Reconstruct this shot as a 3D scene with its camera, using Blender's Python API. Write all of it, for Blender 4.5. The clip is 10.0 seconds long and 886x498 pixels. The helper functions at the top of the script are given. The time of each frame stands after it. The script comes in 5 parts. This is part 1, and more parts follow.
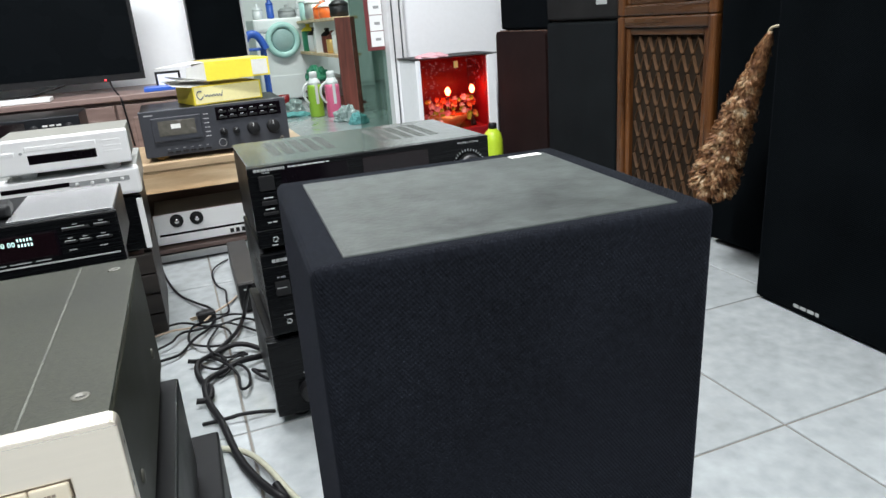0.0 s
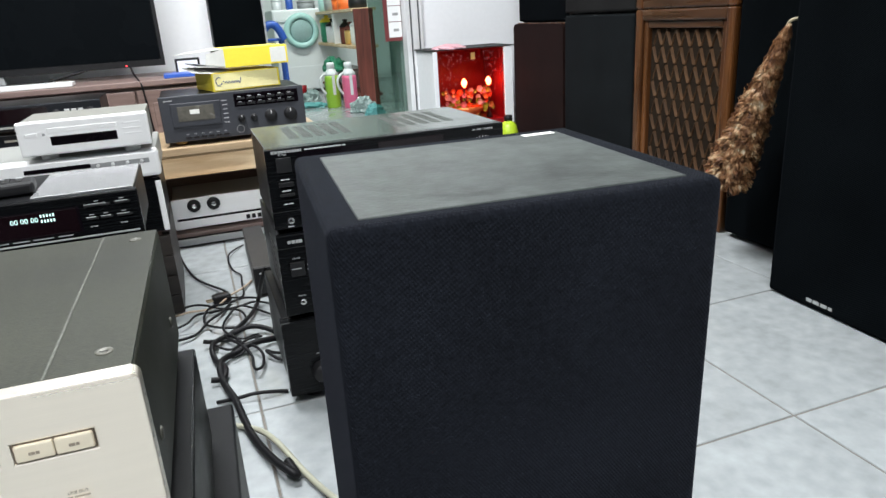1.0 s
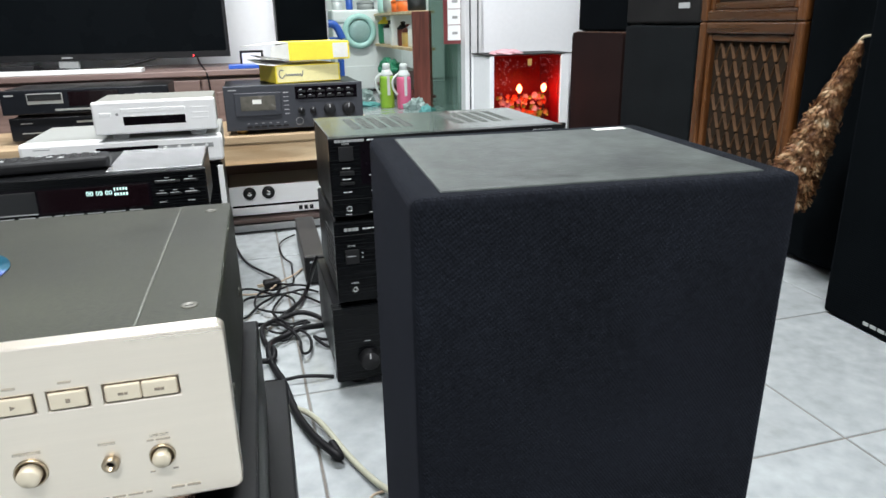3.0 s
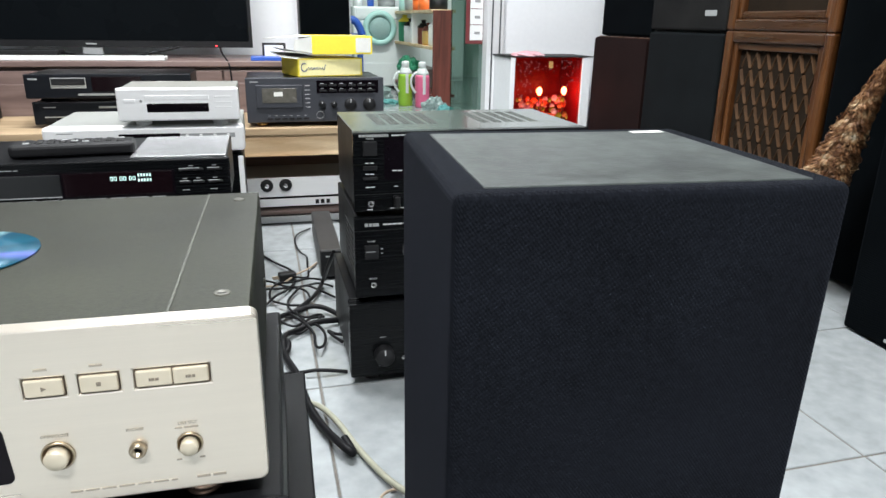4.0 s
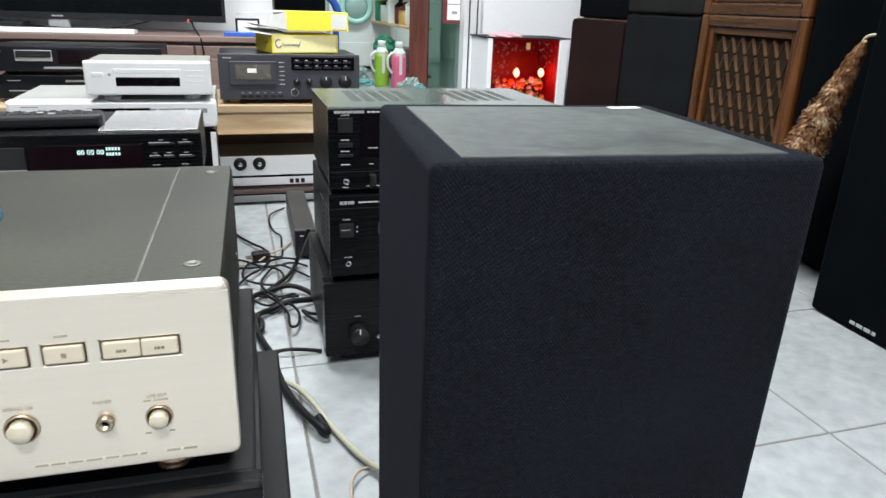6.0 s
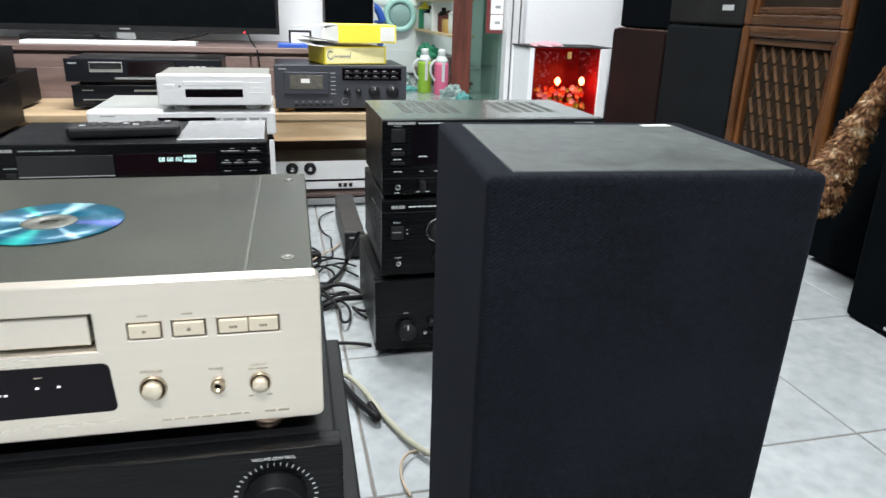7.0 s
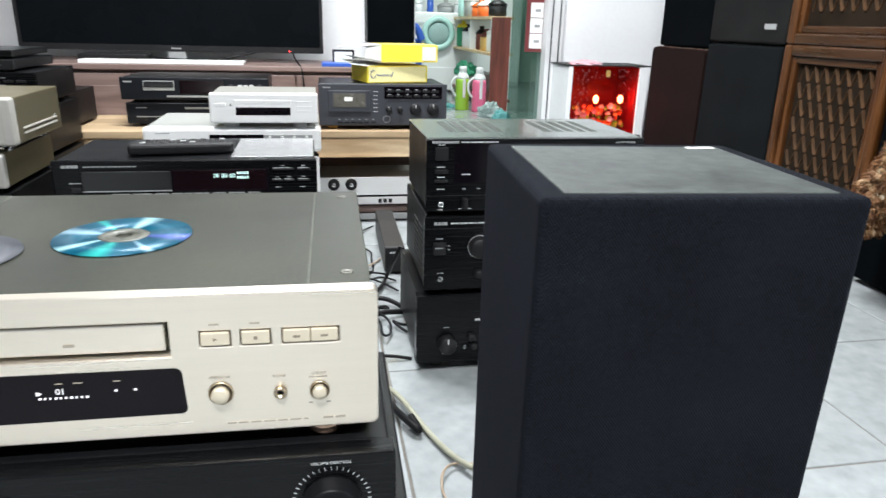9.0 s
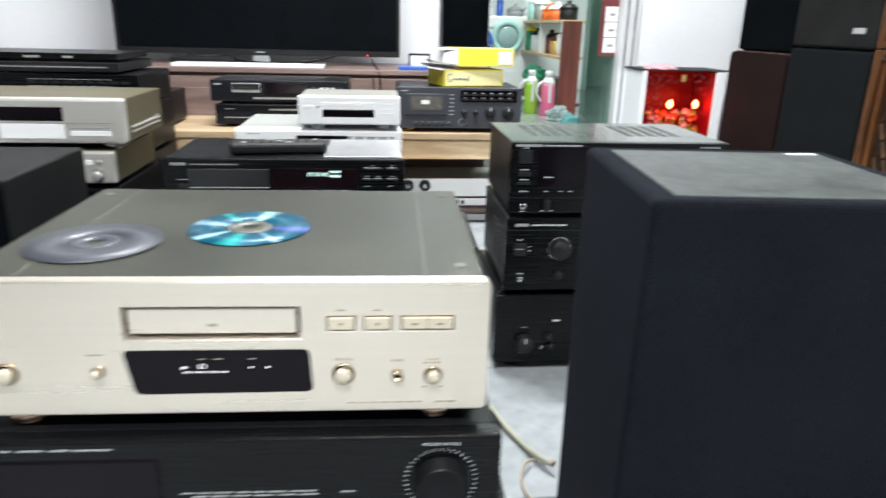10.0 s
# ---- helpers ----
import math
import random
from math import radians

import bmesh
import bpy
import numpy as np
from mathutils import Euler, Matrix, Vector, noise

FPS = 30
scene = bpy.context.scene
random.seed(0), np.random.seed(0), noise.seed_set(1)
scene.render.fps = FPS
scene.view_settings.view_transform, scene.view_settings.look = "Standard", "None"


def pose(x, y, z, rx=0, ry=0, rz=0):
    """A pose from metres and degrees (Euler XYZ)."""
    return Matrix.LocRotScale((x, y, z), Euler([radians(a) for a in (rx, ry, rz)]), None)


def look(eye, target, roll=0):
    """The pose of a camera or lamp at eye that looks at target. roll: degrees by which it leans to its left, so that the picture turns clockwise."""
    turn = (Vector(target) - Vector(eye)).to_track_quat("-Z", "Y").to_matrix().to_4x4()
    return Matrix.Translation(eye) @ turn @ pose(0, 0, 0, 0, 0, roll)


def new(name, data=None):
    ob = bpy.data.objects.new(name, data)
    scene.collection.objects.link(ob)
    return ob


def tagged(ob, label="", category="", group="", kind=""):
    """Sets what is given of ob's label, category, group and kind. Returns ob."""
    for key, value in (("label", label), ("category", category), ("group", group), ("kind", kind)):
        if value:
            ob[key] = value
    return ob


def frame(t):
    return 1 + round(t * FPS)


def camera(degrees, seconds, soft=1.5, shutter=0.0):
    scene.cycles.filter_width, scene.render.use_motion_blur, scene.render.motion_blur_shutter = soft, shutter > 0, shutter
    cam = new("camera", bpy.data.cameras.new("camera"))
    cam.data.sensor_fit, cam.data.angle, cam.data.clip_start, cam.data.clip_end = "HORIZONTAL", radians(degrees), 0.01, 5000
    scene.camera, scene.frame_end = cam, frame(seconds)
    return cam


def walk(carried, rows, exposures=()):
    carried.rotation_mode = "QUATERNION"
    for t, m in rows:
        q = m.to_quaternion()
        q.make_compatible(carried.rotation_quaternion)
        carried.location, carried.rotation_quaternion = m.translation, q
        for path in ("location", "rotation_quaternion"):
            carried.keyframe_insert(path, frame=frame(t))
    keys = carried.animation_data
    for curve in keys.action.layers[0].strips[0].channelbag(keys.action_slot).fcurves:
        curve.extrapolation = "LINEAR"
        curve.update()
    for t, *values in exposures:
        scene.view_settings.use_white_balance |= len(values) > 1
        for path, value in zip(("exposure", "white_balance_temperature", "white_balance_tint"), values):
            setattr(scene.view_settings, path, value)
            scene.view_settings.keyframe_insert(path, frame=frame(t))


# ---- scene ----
cam = camera(66.1, 10.0, shutter=0.5)
PATH = [
    (0, (-0.023, -1.13, 0.684), (0.641, 0.643, 0.038), -4.3),
    (0.5, (-0.022, -1.139, 0.676), (0.636, 0.636, 0.031), -4.5),
    (1, (-0.029, -1.146, 0.671), (0.595, 0.637, 0.014), -3.6),
    (1.5, (-0.027, -1.144, 0.668), (0.6, 0.636, 0.006), -3.4),
    (2, (-0.03, -1.145, 0.665), (0.6, 0.631, -0.008), -2.6),
    (2.5, (-0.051, -1.156, 0.671), (0.477, 0.663, 0.027), -3.1),
    (2.7, (-0.052, -1.158, 0.665), (0.472, 0.664, 0.028), -2.2),
    (3.8, (-0.073, -1.146, 0.653), (0.412, 0.687, 0.018), 0.5),
    (4, (-0.073, -1.145, 0.653), (0.416, 0.688, 0.019), 0.9),
    (4.5, (-0.07, -1.135, 0.651), (0.45, 0.69, 0.021), 1.0),
    (5, (-0.072, -1.129, 0.642), (0.46, 0.681, -0.02), 2.3),
    (5.5, (-0.067, -1.124, 0.641), (0.5, 0.67, -0.036), 1.9),
    (5.7, (-0.069, -1.127, 0.64), (0.499, 0.667, -0.039), 2.1),
    (6.8, (-0.096, -1.205, 0.667), (0.377, 0.618, -0.006), 1.5),
    (7, (-0.107, -1.216, 0.668), (0.342, 0.614, -0.002), 1.7),
    (7.5, (-0.112, -1.225, 0.668), (0.303, 0.615, 0.002), 1.5),
    (8, (-0.112, -1.221, 0.666), (0.306, 0.614, -0.01), 2.2),
    (8.5, (-0.117, -1.228, 0.67), (0.276, 0.618, 0.009), 1.8),
    (9, (-0.127, -1.236, 0.677), (0.228, 0.629, 0.047), 1.5),
    (9.5, (-0.143, -1.245, 0.674), (0.131, 0.639, 0.06), 2.2),
    (9.8, (-0.149, -1.247, 0.676), (0.108, 0.639, 0.06), 2.1),
    (10, (-0.176, -1.263, 0.681), (0.01, 0.627, 0.055), 1.4),
]
walk(cam, [(t, look(eye, target, roll)) for t, eye, target, roll in PATH], exposures=[(0, -0.13), (2.5, -0.08), (5.5, -0.04), (8, 0.03), (9, 0.11), (10, 0.14)])

# ---- world, lights and exposure ----
world = bpy.data.worlds.new("world")
scene.world = world
world.use_nodes = True
wn = world.node_tree
sky = wn.nodes.new("ShaderNodeTexSky")
sky.sky_type, sky.sun_disc = "NISHITA", False
sky.sun_elevation, sky.sun_rotation = radians(50), radians(200)
wn.nodes["Background"].inputs["Strength"].default_value = 0.06
wn.links.new(sky.outputs["Color"], wn.nodes["Background"].inputs["Color"])


def area(name, m, sx, sy, watts, col):
    d = bpy.data.lights.new(name, "AREA")
    d.shape, d.size, d.size_y, d.energy, d.color = "RECTANGLE", sx, sy, watts, col
    ob = new(name, d)
    ob.matrix_world = m
    return ob


COOL = (0.96, 0.98, 1.0)
area("tube_light", pose(-0.1, 0.55, 2.60), 1.2, 0.10, 132, COOL)
area("tube_light", pose(-0.35, -2.1, 2.62), 1.2, 0.12, 140, COOL)
area("tube_light", pose(0.9, 3.6, 2.5), 1.2, 0.12, 66, (0.90, 1.0, 0.96))


# ---- materials ----
def pbr(name, col, rough=0.5, metal=0.0, var=0.15, scale=6.0, fine=90.0, bump=0.0, bscale=300.0, stretch=(1, 1, 1), coat=0.0, rand=0.0, spec=0.5, rvar=0.12):
    m = bpy.data.materials.new(name)
    m.use_nodes = True
    t, n = m.node_tree, m.node_tree.nodes
    b = n["Principled BSDF"]
    tc, mp = n.new("ShaderNodeTexCoord"), n.new("ShaderNodeMapping")
    mp.inputs["Scale"].default_value = stretch
    t.links.new(tc.outputs["Object"], mp.inputs["Vector"])
    big, small = n.new("ShaderNodeTexNoise"), n.new("ShaderNodeTexNoise")
    big.inputs["Scale"].default_value, big.inputs["Detail"].default_value = scale, 4
    small.inputs["Scale"].default_value, small.inputs["Detail"].default_value = fine, 3
    for k in (big, small):
        t.links.new(mp.outputs["Vector"], k.inputs["Vector"])
    add = n.new("ShaderNodeMath")
    add.operation = "ADD"
    t.links.new(big.outputs["Fac"], add.inputs[0])
    t.links.new(small.outputs["Fac"], add.inputs[1])
    val = n.new("ShaderNodeMapRange")
    val.inputs["From Min"].default_value, val.inputs["From Max"].default_value = 0.6, 1.4
    val.inputs["To Min"].default_value, val.inputs["To Max"].default_value = 1 - var, 1 + var
    t.links.new(add.outputs[0], val.inputs["Value"])
    hsv = n.new("ShaderNodeHueSaturation")
    hsv.inputs["Color"].default_value = (*col, 1)
    out = val.outputs["Result"]
    if rand:
        info, mr, mul = n.new("ShaderNodeObjectInfo"), n.new("ShaderNodeMapRange"), n.new("ShaderNodeMath")
        mr.inputs["To Min"].default_value, mr.inputs["To Max"].default_value = 1 - rand, 1 + rand
        mul.operation = "MULTIPLY"
        t.links.new(info.outputs["Random"], mr.inputs["Value"])
        t.links.new(mr.outputs["Result"], mul.inputs[0])
        t.links.new(out, mul.inputs[1])
        out = mul.outputs[0]
    t.links.new(out, hsv.inputs["Value"])
    t.links.new(hsv.outputs["Color"], b.inputs["Base Color"])
    rr = n.new("ShaderNodeMapRange")
    rr.inputs["To Min"].default_value, rr.inputs["To Max"].default_value = max(0.02, rough - rvar), min(1, rough + rvar)
    t.links.new(big.outputs["Fac"], rr.inputs["Value"])
    t.links.new(rr.outputs["Result"], b.inputs["Roughness"])
    b.inputs["Metallic"].default_value = metal
    b.inputs["Specular IOR Level"].default_value = spec
    b.inputs["Coat Weight"].default_value = coat
    if bump:
        bn, tex = n.new("ShaderNodeBump"), n.new("ShaderNodeTexNoise")
        tex.inputs["Scale"].default_value = bscale
        t.links.new(mp.outputs["Vector"], tex.inputs["Vector"])
        bn.inputs["Strength"].default_value, bn.inputs["Distance"].default_value = bump, 0.002
        t.links.new(tex.outputs["Fac"], bn.inputs["Height"])
        t.links.new(bn.outputs["Normal"], b.inputs["Normal"])
    return m


def glow(name, col, strength):
    m = pbr(name, col, 0.4)
    b = m.node_tree.nodes["Principled BSDF"]
    b.inputs["Emission Color"].default_value, b.inputs["Emission Strength"].default_value = (*col, 1), strength
    return m


def glass(name, col, rough=0.02, alpha=0.3):
    """Thin clear pane: a clear film that also mirrors."""
    m = bpy.data.materials.new(name)
    m.use_nodes = True
    t, n = m.node_tree, m.node_tree.nodes
    n.remove(n["Principled BSDF"])
    tr, gl, mx, fr = n.new("ShaderNodeBsdfTransparent"), n.new("ShaderNodeBsdfGlossy"), n.new("ShaderNodeMixShader"), n.new("ShaderNodeFresnel")
    tr.inputs["Color"].default_value = (*col, 1)
    gl.inputs["Roughness"].default_value = rough
    t.links.new(fr.outputs[0], mx.inputs[0])
    t.links.new(tr.outputs[0], mx.inputs[1])
    t.links.new(gl.outputs[0], mx.inputs[2])
    t.links.new(mx.outputs[0], n["Material Output"].inputs["Surface"])
    return m


def woven(name, col, pitch, rough=0.95, depth=0.40):
    """Stretched speaker cloth with a diagonal twill."""
    m = pbr(name, col, rough, 0, 0.5, 7, 260, spec=0.05)
    t, n = m.node_tree, m.node_tree.nodes
    b = n["Principled BSDF"]
    tc, w1, w2 = n.new("ShaderNodeTexCoord"), n.new("ShaderNodeTexWave"), n.new("ShaderNodeTexWave")
    m1, m2 = n.new("ShaderNodeMapping"), n.new("ShaderNodeMapping")
    m1.inputs["Rotation"].default_value = (0, radians(35), radians(35))
    m2.inputs["Rotation"].default_value = (0, radians(-55), radians(-55))
    add, bn = n.new("ShaderNodeMath"), n.new("ShaderNodeBump")
    for mm, w in ((m1, w1), (m2, w2)):
        t.links.new(tc.outputs["Object"], mm.inputs["Vector"])
        t.links.new(mm.outputs["Vector"], w.inputs["Vector"])
        w.inputs["Scale"].default_value = 0.314 / pitch
        w.inputs["Distortion"].default_value = 0.6
    t.links.new(w1.outputs["Fac"], add.inputs[0])
    t.links.new(w2.outputs["Fac"], add.inputs[1])
    t.links.new(add.outputs[0], bn.inputs["Height"])
    bn.inputs["Strength"].default_value, bn.inputs["Distance"].default_value = depth, 0.0006
    t.links.new(bn.outputs["Normal"], b.inputs["Normal"])
    b.inputs["Sheen Weight"].default_value = 0.02
    b.inputs["Sheen Roughness"].default_value = 0.4
    b.inputs["Sheen Tint"].default_value = (0.5, 0.55, 0.75, 1)
    return m


def grain(name, dark, light, scale=3.0, rough=0.45, axis=(1, 14, 14), rand=0.0):
    """Sawn wood with stretched grain."""
    m = pbr(name, light, rough, 0, 0.1, 4, 60, stretch=axis, rand=rand)
    t, n = m.node_tree, m.node_tree.nodes
    mp = next(k for k in n if k.type == "MAPPING")
    hsv = next(k for k in n if k.type == "HUE_SAT")
    w, ramp = n.new("ShaderNodeTexNoise"), n.new("ShaderNodeValToRGB")
    w.inputs["Scale"].default_value, w.inputs["Detail"].default_value, w.inputs["Distortion"].default_value = scale, 6, 0.8
    t.links.new(mp.outputs["Vector"], w.inputs["Vector"])
    ramp.color_ramp.elements[0].position, ramp.color_ramp.elements[1].position = 0.3, 0.65
    ramp.color_ramp.elements[0].color, ramp.color_ramp.elements[1].color = (*dark, 1), (*light, 1)
    t.links.new(w.outputs["Fac"], ramp.inputs["Fac"])
    t.links.new(ramp.outputs["Color"], hsv.inputs["Color"])
    return m


BRUSH = (1, 60, 60)
M_GOLD = pbr("champagne_aluminium", (0.84, 0.765, 0.655), 0.28, 0.82, 0.03, 3, 40, stretch=BRUSH, rvar=0.02)
gb = M_GOLD.node_tree.nodes["Principled BSDF"]
gb.inputs["Anisotropic"].default_value = 0.75
upward = M_GOLD.node_tree.nodes.new("ShaderNodeCombineXYZ")
for axis_name, amount in (("X", 0.12), ("Y", 0.5), ("Z", 1.0)):
    upward.inputs[axis_name].default_value = amount
M_GOLD.node_tree.links.new(upward.outputs["Vector"], gb.inputs["Tangent"])
M_GOLDKEY = pbr("champagne_key", (0.66, 0.59, 0.46), 0.4, 0.4, 0.05)
M_GOLDTOP = pbr("olive_grey_enamel", (0.024, 0.0255, 0.0165), 0.38, 0.0, 0.55, 7, 240, 0.10, 700, spec=0.28)
M_SEAM = pbr("worn_seam_edge", (0.072, 0.075, 0.060), 0.45, 0.1, 0.8, 45, 200)
M_BLACK = pbr("black_enamel", (0.0050, 0.0053, 0.0060), 0.36, 0.0, 0.25, 8, 200, 0.06, 500, spec=0.15)
M_FACE = pbr("black_anodised_face", (0.0032, 0.0036, 0.0042), 0.26, 0.0, 0.15, 5, 120, 0.03, 150, BRUSH, spec=0.2)
M_PLASTIC = pbr("black_plastic", (0.008, 0.008, 0.009), 0.45, 0, 0.2, spec=0.35)
M_GLOSS = pbr("smoked_window", (0.0045, 0.0032, 0.0048), 0.10, 0, 0.1, spec=0.16)
M_REDWIN = pbr("dark_red_window", (0.0065, 0.0028, 0.0040), 0.12, 0, 0.1, coat=0.1)
M_TRAY = pbr("brushed_black_tray", (0.020, 0.021, 0.022), 0.34, 0.3, 0.1, 4, 60, 0.03, 150, BRUSH)
M_COOLFACE = pbr("blue_black_face", (0.0105, 0.0120, 0.0155), 0.32, 0.2, 0.1, 4, 60, 0.03, 150, BRUSH, spec=0.3)
M_PRINT = pbr("pale_print", (0.55, 0.56, 0.56), 0.6)
M_MARK = pbr("dull_silver_mark", (0.30, 0.31, 0.31), 0.5)
M_DIMPRINT = pbr("faint_print", (0.34, 0.30, 0.24), 0.6)
M_CHROME = pbr("polished_metal", (0.75, 0.75, 0.74), 0.16, 1, 0.05)
M_BRASS = pbr("brassy_metal", (0.52, 0.43, 0.31), 0.32, 1, 0.1)
M_COPPER = pbr("copper_foot_metal", (0.70, 0.48, 0.36), 0.25, 1, 0.1)
M_SILVER = pbr("silver_paint", (0.86, 0.865, 0.86), 0.38, 0.0, 0.03, 3, 60, 0.03, 200, BRUSH)
M_SILVTOP = pbr("grey_metal_cover", (0.40, 0.41, 0.39), 0.42, 0.4, 0.08, 6, 200)
M_BEIGETOP = pbr("beige_grey_cover", (0.20, 0.20, 0.18), 0.5, 0.0, 0.1, 6, 200, spec=0.3)
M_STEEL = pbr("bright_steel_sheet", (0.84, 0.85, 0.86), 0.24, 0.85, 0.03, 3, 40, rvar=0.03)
M_CLOTH = woven("black_navy_cloth", (0.0068, 0.0080, 0.0110), 0.0017, depth=0.48)
M_GREYCLOTH = woven("charcoal_grille_cloth", (0.0062, 0.0076, 0.0082), 0.002)
M_CLOTH2 = woven("black_grille_cloth", (0.0022, 0.0030, 0.0036), 0.002)
for k in ("Sheen Weight", "Specular IOR Level"):
    M_CLOTH2.node_tree.nodes["Principled BSDF"].inputs[k].default_value = 0.01
M_MAROON = woven("dark_maroon_cloth", (0.0125, 0.0064, 0.0056), 0.002)
M_BROWNCLOTH = woven("dark_brown_cloth", (0.0115, 0.0115, 0.0112), 0.002)
M_DUSTTOP = pbr("dusty_grey_laminate", (0.040, 0.047, 0.044), 0.5, 0, 0.6, 11, 70, 0.15, 250, spec=0.25)
M_BLACKWOOD = pbr("black_vinyl_cabinet", (0.004, 0.004, 0.0045), 0.55, 0, 0.2, 6, 90, 0.1, 300, (1, 1, 0.1), spec=0.25)
M_WALNUT = grain("walnut", (0.030, 0.0105, 0.003), (0.115, 0.043, 0.0120), 3, 0.29, (14, 14, 1))
M_WALNUTH = grain("walnut_rail", (0.022, 0.008, 0.003), (0.065, 0.027, 0.009), 3, 0.29, (1, 14, 14))
M_LATTICE = grain("carved_walnut", (0.022, 0.0100, 0.0039), (0.092, 0.046, 0.0195), 4, 0.34, (10, 10, 2), 0.2)
# Bench top board is set darker than the M_PINE apron.
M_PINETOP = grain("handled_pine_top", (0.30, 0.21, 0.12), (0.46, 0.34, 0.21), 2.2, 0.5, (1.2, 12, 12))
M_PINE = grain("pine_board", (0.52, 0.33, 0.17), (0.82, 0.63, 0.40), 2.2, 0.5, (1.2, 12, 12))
M_LAMINATE = grain("brown_laminate", (0.13, 0.088, 0.078), (0.22, 0.155, 0.138), 3, 0.4, (1, 10, 10))
M_DARKBOARD = grain("dark_stained_board", (0.010, 0.008, 0.007), (0.030, 0.024, 0.020), 3, 0.5, (1, 10, 10))
M_REDWOOD = grain("red_brown_board", (0.10, 0.024, 0.016), (0.22, 0.056, 0.038), 3, 0.45, (10, 10, 1))
M_WALL = pbr("white_wall_paint", (0.80, 0.82, 0.84), 0.7, 0, 0.03, 2, 50, 0.08, 120)
# Dark grey for walls out of view, holding down bounce and reflections.
M_DIMWALL = pbr("grey_wall_paint", (0.16, 0.16, 0.16), 0.8, 0, 0.05)
M_CEIL = pbr("white_ceiling_paint", (0.58, 0.58, 0.58), 0.8, 0, 0.03)
M_KWALL = pbr("pale_green_wall_paint", (0.42, 0.52, 0.48), 0.6, 0, 0.05, 2, 40)
M_GROUT = pbr("grey_grout", (0.13, 0.12, 0.105), 0.9, 0, 0.3, 9, 120)
M_WHITE = pbr("white_plastic", (0.78, 0.79, 0.79), 0.35, 0, 0.03)
M_SCREEN = pbr("switched_off_screen", (0.003, 0.004, 0.005), 0.28, 0, 0.1, spec=0.05)
M_YELLOW = pbr("yellow_card", (0.90, 0.74, 0.06), 0.5, 0, 0.05)
M_CARDIN = pbr("white_card", (0.72, 0.72, 0.68), 0.6, 0, 0.06)
M_BLUE = pbr("blue_plastic", (0.03, 0.10, 0.45), 0.4, 0, 0.08)
M_GREEN = pbr("lime_plastic", (0.32, 0.55, 0.05), 0.35, 0, 0.06)
M_PINK = pbr("pink_plastic", (0.80, 0.16, 0.30), 0.35, 0, 0.06)
M_ORANGE = pbr("orange_plastic", (0.80, 0.16, 0.03), 0.4, 0, 0.06)
M_DKGREEN = pbr("green_net_plastic", (0.03, 0.22, 0.12), 0.5, 0, 0.2, 12)
M_GREY = pbr("grey_paint", (0.30, 0.31, 0.31), 0.5, 0, 0.1)
M_ALU = pbr("door_aluminium", (0.70, 0.71, 0.72), 0.4, 0.15, 0.06)
M_DARKALU = pbr("dark_door_seal", (0.05, 0.055, 0.06), 0.5)
M_PANE = glass("door_glass", (0.54, 0.64, 0.60))
M_REDPANE = glass("red_glass", (0.95, 0.60, 0.57))
M_RED = pbr("red_lacquer", (0.24, 0.006, 0.010), 0.4, 0, 0.1)
M_SIGNRED = pbr("red_sticker", (0.15, 0.030, 0.032), 0.5)
M_GILT = pbr("gilt_paint", (0.75, 0.48, 0.16), 0.35, 0.5, 0.1)
M_BULB = glow("red_candle_bulb", (1.0, 0.30, 0.10), 34)
M_LED = glow("red_standby_led", (1.0, 0.03, 0.04), 6)
M_VFD = glow("pale_blue_digits", (0.62, 0.92, 0.86), 0.9)
M_VFDW = glow("white_digits", (0.95, 0.92, 0.95), 0.27)
M_CABLE = pbr("black_cable_rubber", (0.004, 0.004, 0.005), 0.55, spec=0.2)
M_GREYCABLE = pbr("grey_cable_sleeve", (0.30, 0.30, 0.23), 0.5)
M_TANCABLE = pbr("tan_cable", (0.32, 0.25, 0.18), 0.5)
M_PINKCLOTH = pbr("pink_cloth", (0.62, 0.36, 0.40), 0.9, 0, 0.1)
M_RUBBER = pbr("rubber", (0.02, 0.02, 0.02), 0.8)


def tile_material():
    m = pbr("glazed_white_tile", (0.285, 0.306, 0.312), 0.15, 0, 0.20, 9, 34, 0.02, 30, rand=0.04, rvar=0.06)
    return m


M_TILE = tile_material()


